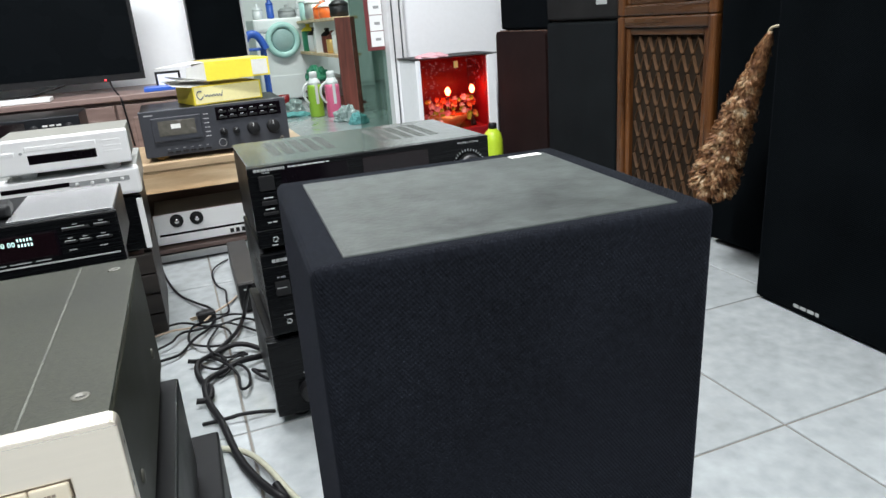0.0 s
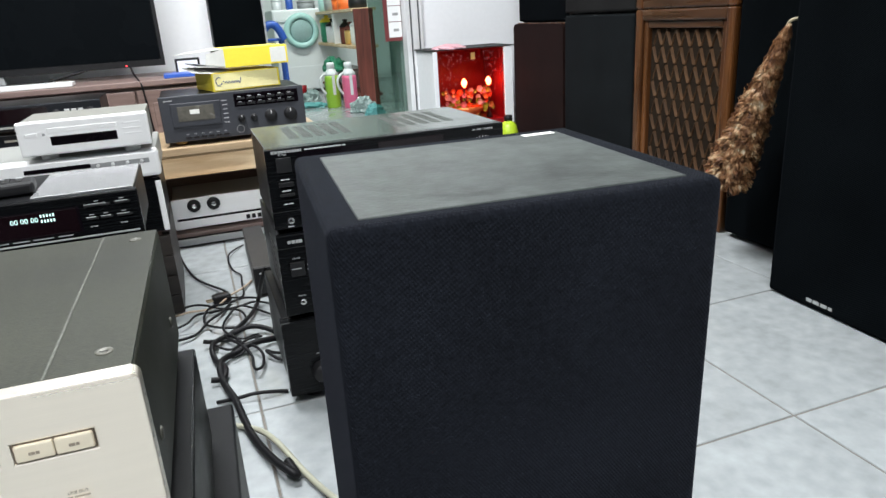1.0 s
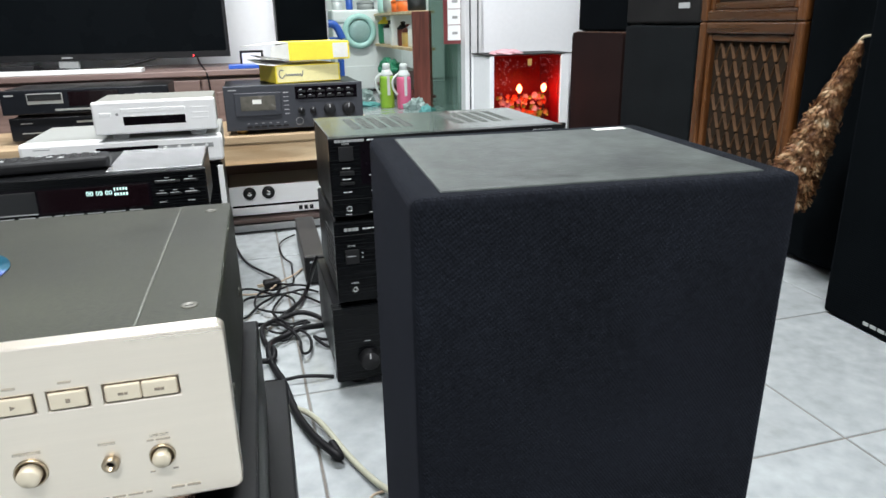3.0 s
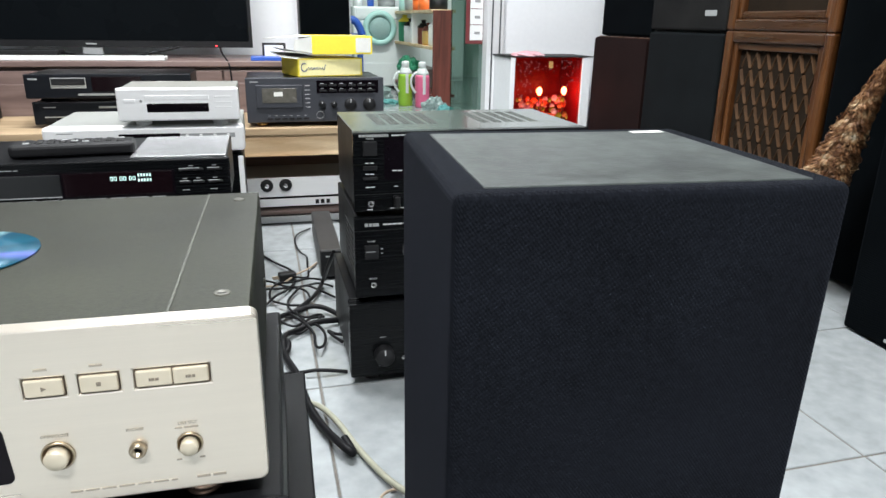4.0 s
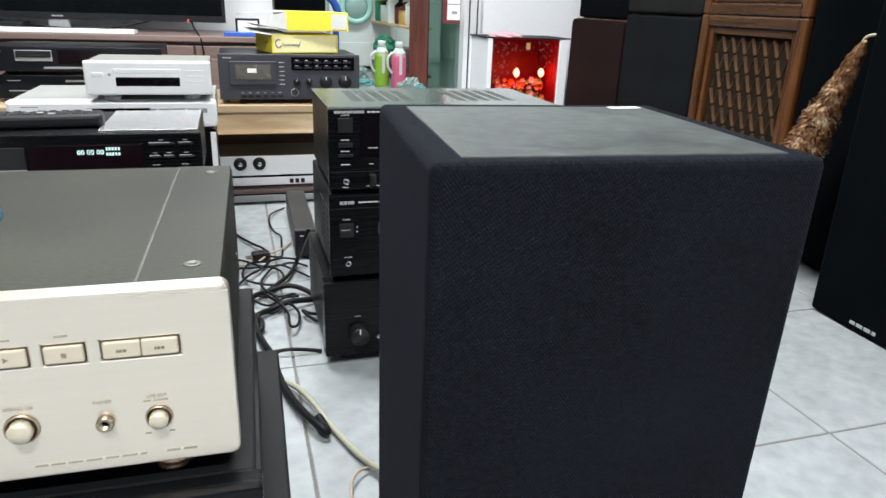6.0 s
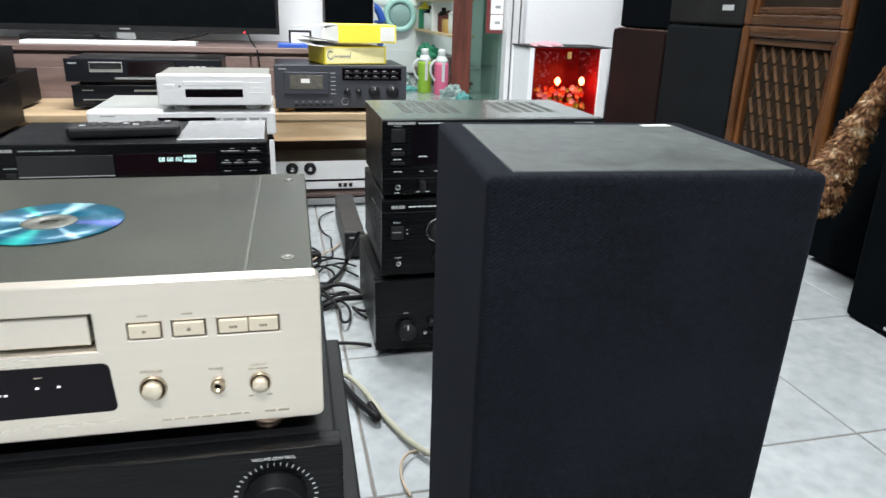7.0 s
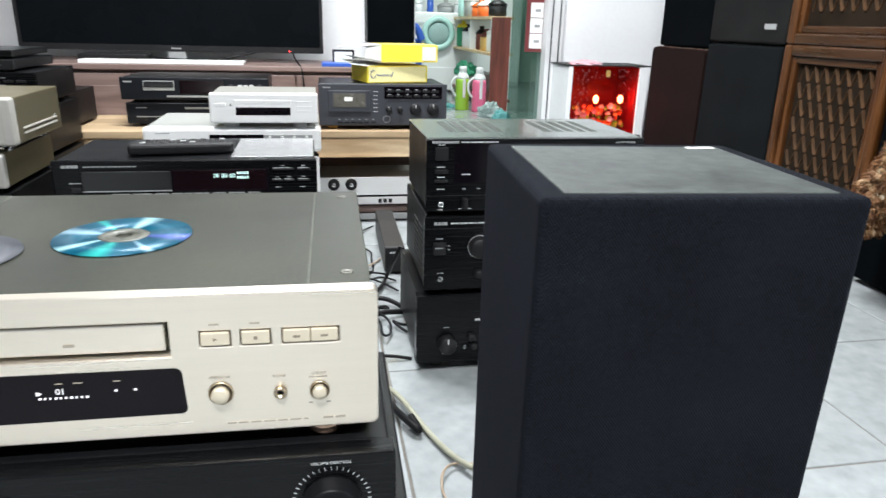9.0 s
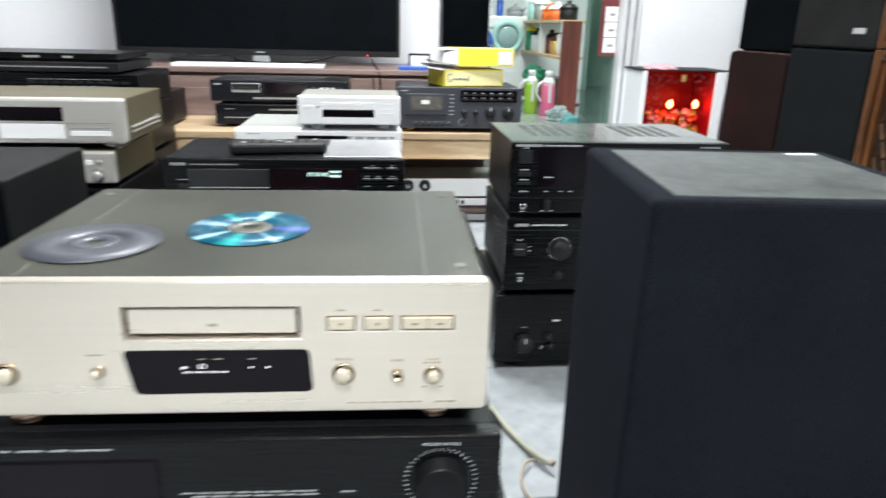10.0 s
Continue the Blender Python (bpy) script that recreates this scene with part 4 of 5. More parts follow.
cd_changer(-0.735, 1.12, 0.410, 0.080, "black disc player with a red-tinted display window", 1)


def tv_cabinet():
    th = thing("tv_cabinet", "long brown laminate television cabinet with panelled doors", "cabinet", -1.95, 1.44, 0)
    W = 2.20
    box(th, "body", 0, W, 0.012, 0.45, 0, 0.489, M_LAMINATE, 0.002)
    box(th, "top_board", -0.01, W + 0.01, -0.01, 0.46, 0.49, 0.510, M_LAMINATE, 0.003)
    for n in range(5):
        x = 0.01 + n * 0.437
        d = box(th, "door", x, x + 0.43, -0.004, 0.0118, 0.06, 0.478, M_LAMINATE, 0.002)
        box(d, "panel", x + 0.045, x + 0.385, -0.0075, -0.003, 0.105, 0.435, M_LAMINATE, 0.002)
    b = thing("flat_box", "thin white strip along the cabinet edge", "box", -0.948, 1.445, 0.5105)
    box(b, "lid", 0, 0.565, 0, 0.09, 0, 0.013, M_WHITE, 0.002)
    b = thing("blue_book", "thin blue book lying on the cabinet", "book", -0.097, 1.45, 0.5105)
    box(b, "cover", 0, 0.112, 0, 0.12, 0, 0.012, M_BLUE, 0.001)
    b = thing("picture_frame", "small dark framed white card leaning beside the cartons", "picture frame", -0.055, 1.56, 0.5105)
    box(b, "frame", 0, 0.085, 0, 0.012, 0, 0.058, M_PLASTIC, 0.001)
    box(b, "card", 0.008, 0.077, -0.001, 0.0005, 0.008, 0.050, M_WHITE, 0)


tv_cabinet()


def television():
    x0, x1, y, z0, h = -1.206, -0.088, 1.65, 0.548, 0.65
    th = thing("television", "large flat television with a dark switched-off screen", "television", x0, y, 0.5105, -1.2)
    W, b = x1 - x0, z0 - 0.5105
    fr = part("bezel", holed(W, h, 0.02, [(0.012, W - 0.012, 0.022, h - 0.012)]), M_PLASTIC, th)
    bmesh_shift(fr, (0, 0, b))
    box(th, "screen", 0.012, W - 0.012, 0.004, 0.02, b + 0.022, b + h - 0.012, M_SCREEN, 0)
    box(th, "back_cover", 0.01, W - 0.01, 0.0205, 0.055, b + 0.005, b + h - 0.005, M_PLASTIC, 0.01)
    box(th, "maker_mark", W / 2 - 0.018, W / 2 + 0.018, -0.001, 0.001, b + 0.008, b + 0.013, M_GREY, 0)
    part("neck", boxbm(W / 2 - 0.035, W / 2 + 0.035, 0.002, 0.03, 0.004, b + 0.004, 0.008), M_GREY, th)
    box(th, "stand_foot", W / 2 - 0.17, W / 2 + 0.17, -0.05, 0.10, 0.0, 0.008, M_PLASTIC, 0.003)
    part("led", lathebm([(0.0026, 0), (0.0026, 0.0015), (0, 0.002)], 12, "y", (W - 0.131, -0.0005, b + 0.006)), M_LED, th)


def bmesh_shift(ob, vec):
    ob.data.transform(Matrix.Translation(vec))


television()
def cord(name, label, pts, r, mat):
    xs = [p[0] for p in pts]
    th = thing(name, label, "cable", pts[0][0], pts[0][1], 0)
    o = tube("sheath", [(p[0] - pts[0][0], p[1] - pts[0][1], p[2]) for p in pts], r, mat, th)
    return th


cord("power_cable", "thin black cord hanging over the cabinet edge", [(-0.21, 1.66, 0.565), (-0.205, 1.60, 0.535), (-0.18, 1.45, 0.515), (-0.17, 1.425, 0.50), (-0.165, 1.42, 0.42), (-0.16, 1.42, 0.34)], 0.003, M_CABLE)
cord("power_cable", "black cord lying behind the television foot", [(-0.75, 1.60, 0.53), (-0.59, 1.56, 0.516), (-0.47, 1.58, 0.52), (-0.35, 1.62, 0.55)], 0.004, M_CABLE)
b = thing("set_top_box", "small black receiver box under the television", "receiver", -0.98, 1.56, 0.5105)
box(b, "case", 0, 0.24, 0, 0.10, 0, 0.028, M_PLASTIC, 0.003)

s = thing("loudspeaker", "slim black loudspeaker hanging on the white wall", "loudspeaker", 0.103, 1.84, 0.590)
box(s, "cabinet", 0, 0.205, 0.012, 0.158, 0, 0.55, M_BLACKWOOD, 0.003)
box(s, "grille", 0.002, 0.203, 0, 0.0118, 0.002, 0.548, M_CLOTH2, 0.003)

# unit under the bench
th = component("cassette_receiver", "silver receiver with two round black dials under the bench", "receiver", -0.140, 1.145, 0.0435, 0.43, 0.107, 0.22, M_SILVTOP, M_SILVER, 0.012, 0.008)
for x in (0.068, 0.129):
    k = knob(th, "dial", x, 0.0825, 0.021, 0.012, M_PLASTIC)
    part("dial_cap", lathebm([(0.008, 0.0125), (0.007, 0.014), (0, 0.014)], 16, "y", (x, 0, 0.0825)), M_CHROME, k)
box(th, "slot", 0.01, 0.42, -0.001, 0.002, 0.036, 0.043, M_GLOSS, 0)
for x in (0.225, 0.243, 0.262):
    key(th, x, x + 0.012, 0.014, 0.028, M_PLASTIC)
th = component("stereo_tuner", "dark flat unit with a metal frame standing on the tiles", "tuner", -0.150, 1.105, 0.0, 0.43, 0.029, 0.30, M_BLACK, M_GREY, 0.006, 0.006)

M_TAUPE = pbr("taupe_enamel", (0.038, 0.037, 0.036), 0.45, 0.2, 0.15)
# transformer box on the floor behind the stack
th = thing("voltage_transformer", "grey-brown steel transformer box with a black end panel on the floor", "transformer", 0.050, 0.555, 0, -1)
box(th, "case", 0, 0.056, 0.006, 0.40, 0.008, 0.082, M_TAUPE, 0.003)
box(th, "end_panel", 0.002, 0.054, 0, 0.0058, 0.01, 0.080, M_PLASTIC, 0.001)
bars(th, 0.014, 0.066, 0.022, 0.004, M_PRINT, 0, 2)
for x in (0.012, 0.044):
    for y in (0.03, 0.37):
        part("foot", lathebm([(0.008, 0), (0.008, 0.009)], 12, "z", (x, y, 0)), M_RUBBER, th)


# ---- units at the left ----


def bronze_units():
    M_BRONZE = pbr("bronze_enamel", (0.105, 0.090, 0.050), 0.42, 0.3, 0.06)
    M_PALE = pbr("pale_silver_face", (0.62, 0.605, 0.56), 0.34, 0.5, 0.04, 3, 40, 0.03, 150, BRUSH)
    th = component("disc_recorder", "silver disc recorder with bronze side panels on a stack", "recorder", -1.140, 0.20, 0.4160, 0.445, 0.106, 0.265, M_BRONZE, M_PALE, 0.022, 0.014, bev=0.006, foot_mat=M_CHROME)
    box(th, "display_window", 0.20, 0.325, -0.001, 0.002, 0.06, 0.088, M_GLOSS, 0.0006)
    box(th, "disc_tray", 0.20, 0.325, -0.002, 0.002, 0.024, 0.054, M_SILVER, 0.001)
    box(th, "key_plate", 0.335, 0.415, -0.002, 0.002, 0.030, 0.040, M_SILVER, 0.001)
    box(th, "trim_line", 0.335, 0.415, -0.001, 0.002, 0.045, 0.0475, M_GREY, 0)
    box(th, "edge_trim", 0.424, 0.4435, -0.0035, 0.002, 0.016, 0.104, M_PALE, 0.0025)
    box(th, "tray_line", 0.05, 0.42, -0.0012, 0.002, 0.0560, 0.0572, M_GREY, 0)
    for z in (0.030, 0.040):
        box(th, "side_rib", 0.440, 0.4436, 0.05, 0.235, z, z + 0.004, M_PALE, 0.001)
    part("side_screw", lathebm([(0.006, 0), (0.005, -0.002), (0, -0.002)], 16, "x", (0.4415, 0.225, 0.045)), M_CHROME, th)
    th = component("disc_recorder", "silver tuner with a round knob and bronze side panels", "tuner", -1.162, 0.19, 0.3382, 0.440, 0.0775, 0.275, M_BRONZE, M_PALE, 0.018, 0.010, bev=0.005, foot_mat=M_CHROME)
    box(th, "display_window", 0.30, 0.375, -0.001, 0.002, 0.045, 0.058, M_SMOKE, 0.0006)
    knob(th, "tuning_knob", 0.405, 0.028, 0.011, 0.014, M_SILVTOP)
    knob(th, "small_knob", 0.41, 0.056, 0.004, 0.006, M_SILVTOP)
    for n in range(3):
        knob(th, "small_knob", 0.315 + n * 0.026, 0.034, 0.0045, 0.006, M_SILVTOP)
    box(th, "key", 0.31, 0.362, -0.002, 0.002, 0.016, 0.023, M_SILVER, 0.001)
    box(th, "key", 0.382, 0.396, -0.002, 0.002, 0.049, 0.060, M_SILVER, 0.001)
    part("knob_ring", lathebm([(0.0150, 0), (0.0150, 0.0016), (0.0125, 0.0016), (0.0125, 0), (0.0150, 0)], 28, "y", (0.405, 0, 0.028)), M_GREY, th)
    component("power_amplifier", "black amplifier below the silver units", "amplifier", -1.17, 0.18, 0.18, 0.45, 0.158, 0.30, M_BLACK, M_FACE)
    component("power_amplifier", "black amplifier standing on the tiles", "amplifier", -1.19, 0.18, 0.0, 0.45, 0.179, 0.30, M_BLACK, M_FACE, foot=0.02)


bronze_units()


def left_black():
    th = thing("loudspeaker", "small black loudspeaker beside the gold player's stack", "loudspeaker", -1.01, -0.27, 0)
    box(th, "cabinet", 0, 0.30, 0.015, 0.29, 0.0, 0.455, M_BLACKWOOD, 0.004)
    box(th, "grille", 0.004, 0.296, 0, 0.0148, 0.004, 0.451, M_CLOTH2, 0.004)
    th = component("power_supply", "small black box with a round metal knob on the bench", "amplifier", -1.17, 1.04, 0.3325, 0.305, 0.113, 0.28, M_BLACK, M_FACE, 0.012, 0.008)
    knob(th, "volume_knob", 0.272, 0.067, 0.018, 0.016, M_CHROME)
    z = 0.0
    for n, h in enumerate((0.155, 0.15, 0.135)):
        component("stereo_amplifier", "black amplifier in a tall stack by the bench", "amplifier", -1.27, 0.70, z, 0.445, h, 0.31, M_BLACK, M_FACE)
        z += h
    th = component("stereo_receiver", "black receiver with rows of small keys on a tall stack", "receiver", -1.27, 0.70, z, 0.445, 0.092, 0.31, M_BLACK, M_FACE)
    for r in range(3):
        for n in range(9):
            key(th, 0.16 + n * 0.03, 0.182 + n * 0.03, 0.03 + r * 0.018, 0.037 + r * 0.018, M_PLASTIC)
        bars(th, 0.16, 0.042 + r * 0.018, 0.22, 0.0015, M_GREY, 0, 8, r)
    z += 0.0925
    th = component("stereo_tuner", "thin black tuner with a pale front strip", "tuner", -1.30, 0.70, z, 0.43, 0.030, 0.29, M_BLACK, M_PLASTIC, 0.012, 0.005)
    box(th, "front_strip", 0.12, 0.40, -0.001, 0.002, 0.016, 0.019, M_GREY, 0)
    th = component("tape_recorder", "flat dark unit with a silver edge, topmost in a stack", "recorder", -1.31, 0.72, z + 0.0305, 0.43, 0.022, 0.27, M_BLACK, M_FACE, 0.01, 0.004)
    for x0, x1 in ((0.19, 0.23), (0.29, 0.315)):
        box(th, "front_strip", x0, x1, -0.001, 0.002, 0.009, 0.015, M_SILVTOP, 0)


left_black()


# ---- loudspeakers along the side wall; local front looks away from the wall ----
def tower(label, x, y, z, w, h, d, cloth, rz=-90.0, feet_on=False, margin=0.004, side=None, corner=0.0):
    th = thing("loudspeaker", label, "loudspeaker", x, y, z, rz)
    f = 0.012 if feet_on else 0.0
    box(th, "cabinet", 0, w, 0.022, d, f, h, side or M_BLACKWOOD, 0.003)
    if corner:
        part("grille", roundplate(((margin, f + margin), (w - margin, f + margin), (w - margin, h - margin), (margin, h - margin)), corner, 0, 0.0216), cloth, th)
    else:
        box(th, "grille", margin, w - margin, 0, 0.0216, f + margin, h - margin, cloth, 0.008)
    if feet_on:
        for a in (0.05, w - 0.05):
            for b in (0.06, d - 0.05):
                part("foot", lathebm([(0.022, 0), (0.022, 0.0125)], 18, "z", (a, b, 0)), M_RUBBER, th)
    return th


t = tower("tall black floor loudspeaker with a small silver badge", 1.185, 0.007, 0, 0.46, 1.12, 0.33, M_CLOTH2, -92.0)
bars(t, 0.117, 0.021, 0.070, 0.0080, M_MARK, 0, 4, 12, "badge")
tower("black floor loudspeaker in the shade beside the lattice speaker", 1.372, 0.368, 0, 0.35, 1.25, 0.34, M_CLOTH2, -90, True)
tower("black cloth fronted loudspeaker carrying another", 1.382, 1.300, 0, 0.456, 0.632, 0.33, M_GREYCLOTH)
t = tower("dark brown fronted loudspeaker with a pale label, stacked", 1.385, 1.302, 0.6325, 0.460, 0.46, 0.32, M_BROWNCLOTH)
box(t, "label_plate", 0.338, 0.400, -0.001, 0.0006, 0.051, 0.069, M_GREY, 0, "small pale label")
tower("maroon cloth fronted loudspeaker with rounded top corners", 1.385, 1.755, 0, 0.445, 0.604, 0.30, M_MAROON, side=M_WALNUT, corner=0.024)
tower("black loudspeaker box stacked on the maroon one", 1.400, 1.730, 0.6045, 0.42, 0.50, 0.30, M_CLOTH2)


def lattice_speaker(z, label):
    W, H, D = 0.446, 0.640, 0.33
    th = thing("lattice_loudspeaker", label, "loudspeaker", 1.380, 0.836, z, -90, "lattice front loudspeakers")
    box(th, "cabinet", 0.004, W - 0.004, 0.03, D, 0, H - 0.001, M_WALNUT, 0.002)
    f = 0.034
    box(th, "side_moulding", 0, f, 0, 0.03, 0, H - 0.001, M_WALNUT, 0.006)
    box(th, "side_moulding", W - f, W, 0, 0.03, 0, H - 0.001, M_WALNUT, 0.006)
    box(th, "top_moulding", f, W - f, 0.001, 0.03, H - f - 0.001, H - 0.001, M_WALNUTH, 0.006)
    box(th, "bottom_moulding", f, W - f, 0.001, 0.03, 0, f, M_WALNUTH, 0.006)
    e = f + 0.022
    box(th, "inner_moulding", f, e, 0.010, 0.03, f, H - f - 0.001, M_WALNUT, 0.004)
    box(th, "inner_moulding", W - e, W - f, 0.010, 0.03, f, H - f - 0.001, M_WALNUT, 0.004)
    box(th, "inner_moulding", e, W - e, 0.0105, 0.03, H - e - 0.001, H - f - 0.001, M_WALNUTH, 0.004)
    box(th, "inner_moulding", e, W - e, 0.0105, 0.03, f, e, M_WALNUTH, 0.004)
    box(th, "grille_cloth", e - 0.004, W - e + 0.004, 0.026, 0.0295, e - 0.004, H - e + 0.003, M_GRILLEBROWN, 0)
    pitch, rowh = 0.0445, 0.0540
    wide, thin = bpy.data.meshes.new("lattice_bar"), bpy.data.meshes.new("lattice_rod")
    for me, half, tall, depth in ((wide, 0.0038, rowh * 0.50, 0.0085), (thin, 0.0019, rowh * 0.50, 0.0045)):
        bm = bmesh.new()
        a = [(-half, 0, -tall), (half, 0, -tall), (half * 1.1, 0, tall), (-half * 1.1, 0, tall)]
        b = [(-half * 0.25, -depth, -tall * 0.9), (half * 0.25, -depth, -tall * 0.9), (half * 0.4, -depth, tall * 0.9), (-half * 0.4, -depth, tall * 0.9)]
        va, vb = [bm.verts.new(p) for p in a], [bm.verts.new(p) for p in b]
        bm.faces.new(vb)
        for k in range(4):
            bm.faces.new((va[k], va[(k + 1) % 4], vb[(k + 1) % 4], vb[k]))
        bmesh.ops.recalc_face_normals(bm, faces=bm.faces)
        bm.to_mesh(me)
        bm.free()
        me.materials.append(M_LATTICE)
    rows = int((H - 2 * e) / rowh)
    z0 = H - e - (rows - 0.5) * rowh - 0.003
    for r in range(rows):
        x = e + pitch * (0.25 if r % 2 else -0.25)
        while x < W - e:
            for me, dx, tilt in ((wide, 0.012, 21), (thin, 0.012 + pitch / 2, -21)):
                c = x + dx
                if e + 0.010 < c < W - e - 0.010:
                    o = new(me.name, me)
                    o.parent = th
                    o.matrix_local = pose(c, 0.026, z0 + r * rowh, 0, -tilt, 0)
            x += pitch


M_GRILLEBROWN = woven("dark_brown_backing", (0.016, 0.011, 0.007), 0.002)
lattice_speaker(0.0, "walnut loudspeaker with a carved lattice front standing on the floor")
lattice_speaker(0.6405, "walnut lattice front loudspeaker stacked on a matching one")


def feather_duster():
    top, end = Vector((1.255, 0.085, 0.600)), Vector((1.262, 0.255, 0.190))
    th = thing("feather_duster", "brown cock-feather duster hanging beside the tall loudspeaker", "duster", 0, 0, 0)
    ax = (end - top)
    ln = ax.length
    ax.normalize()
    u = ax.cross(Vector((1, 0, 0))).normalized()
    v = ax.cross(u)
    rng, bm = random.Random(5), bmesh.new()
    n = 7500
    for k in range(n):
        s = (k + rng.random()) / n
        ang = rng.random() * 6.283
        lump = 1.0 + 0.34 * noise.noise(Vector((2.2 * math.cos(ang), 2.2 * math.sin(ang), s * 16.0)))
        rad = (0.006 + 0.045 * min(1, s * 1.15) ** 0.75) * lump
        out = u * math.cos(ang) + v * math.sin(ang)
        side = ax.cross(out)
        base = top + ax * (s * ln * 0.93) + out * rad * 0.60
        L, Wd = 0.018 + 0.016 * rng.random() + 0.008 * s, 0.0012 + 0.0026 * rng.random() + 0.001 * s
        pts = []
        lift, twist = 0.25 + 0.35 * rng.random(), rng.uniform(-0.9, 0.9)
        for q, wq in ((0, 0.3), (0.3, 0.9), (0.65, 1.0), (0.88, 0.65), (1.0, 0.12)):
            c = base + ax * (L * q * (1 - 0.35 * q)) + out * (rad * lift * math.sin(q * 2.6)) + side * (twist * L * q * q * 0.6)
            w = side * (Wd * wq * 0.5) + out * (Wd * wq * 0.2 * twist)
            pts.append((bm.verts.new(c - w), bm.verts.new(c + w)))
        for a, b in zip(pts, pts[1:]):
            f = bm.faces.new((a[0], a[1], b[1], b[0]))
            f.smooth = True
    tagged(part("feather_tuft", bm, M_FEATHERS, th, "glossy brown and cream feathers"), kind="stuff")
    part("core", lathebm([(0.005, 0), (0.012, ln * 0.2), (0.026, ln * 0.55), (0.030, ln * 0.9), (0.01, ln * 0.97), (0, ln)], 14), M_FEATHERS, th).matrix_local = Matrix.Translation(top) @ ax.to_track_quat("Z", "Y").to_matrix().to_4x4()
    tube("hook", [top + Vector((0, 0.012, -0.03)), top + Vector((0, 0.008, 0.0)), top + Vector((0, -0.01, 0.012)), top + Vector((0.02, -0.05, 0.010)), top + Vector((0.03, -0.081, 0.004))], 0.0035, M_RATTAN, th)


def feather_material():
    m = pbr("cock_feathers", (0.3, 0.16, 0.07), 0.55, 0, 0.25, 30, 250)
    t, n = m.node_tree, m.node_tree.nodes
    g, ramp = n.new("ShaderNodeNewGeometry"), n.new("ShaderNodeValToRGB")
    els = ramp.color_ramp.elements
    els[0].color, els[1].color = (0.035, 0.015, 0.006, 1), (0.62, 0.52, 0.38, 1)
    for p, c in ((0.25, (0.15, 0.058, 0.021)), (0.55, (0.30, 0.145, 0.060)), (0.85, (0.46, 0.31, 0.17))):
        els.new(p).color = (*c, 1)
    tuft, tc, mix = n.new("ShaderNodeTexNoise"), n.new("ShaderNodeTexCoord"), n.new("ShaderNodeMath")
    tuft.inputs["Scale"].default_value, tuft.inputs["Detail"].default_value = 42, 3
    t.links.new(tc.outputs["Object"], tuft.inputs["Vector"])
    mix.operation, mix.inputs[1].default_value, mix.use_clamp = "MULTIPLY_ADD", 0.34, True
    lift = n.new("ShaderNodeMapRange")
    lift.inputs["From Min"].default_value, lift.inputs["From Max"].default_value, lift.inputs["To Max"].default_value = 0.34, 0.70, 0.76
    t.links.new(tuft.outputs["Fac"], lift.inputs["Value"])
    t.links.new(g.outputs["Random Per Island"], mix.inputs[0])
    t.links.new(lift.outputs["Result"], mix.inputs[2])
    t.links.new(mix.outputs[0], ramp.inputs["Fac"])
    hsv = next(k for k in n if k.type == "HUE_SAT")
    t.links.new(ramp.outputs["Color"], hsv.inputs["Color"])
    return m


M_FEATHERS = feather_material()
M_RATTAN = pbr("pale_rattan", (0.42, 0.36, 0.24), 0.5, 0, 0.2)
feather_duster()


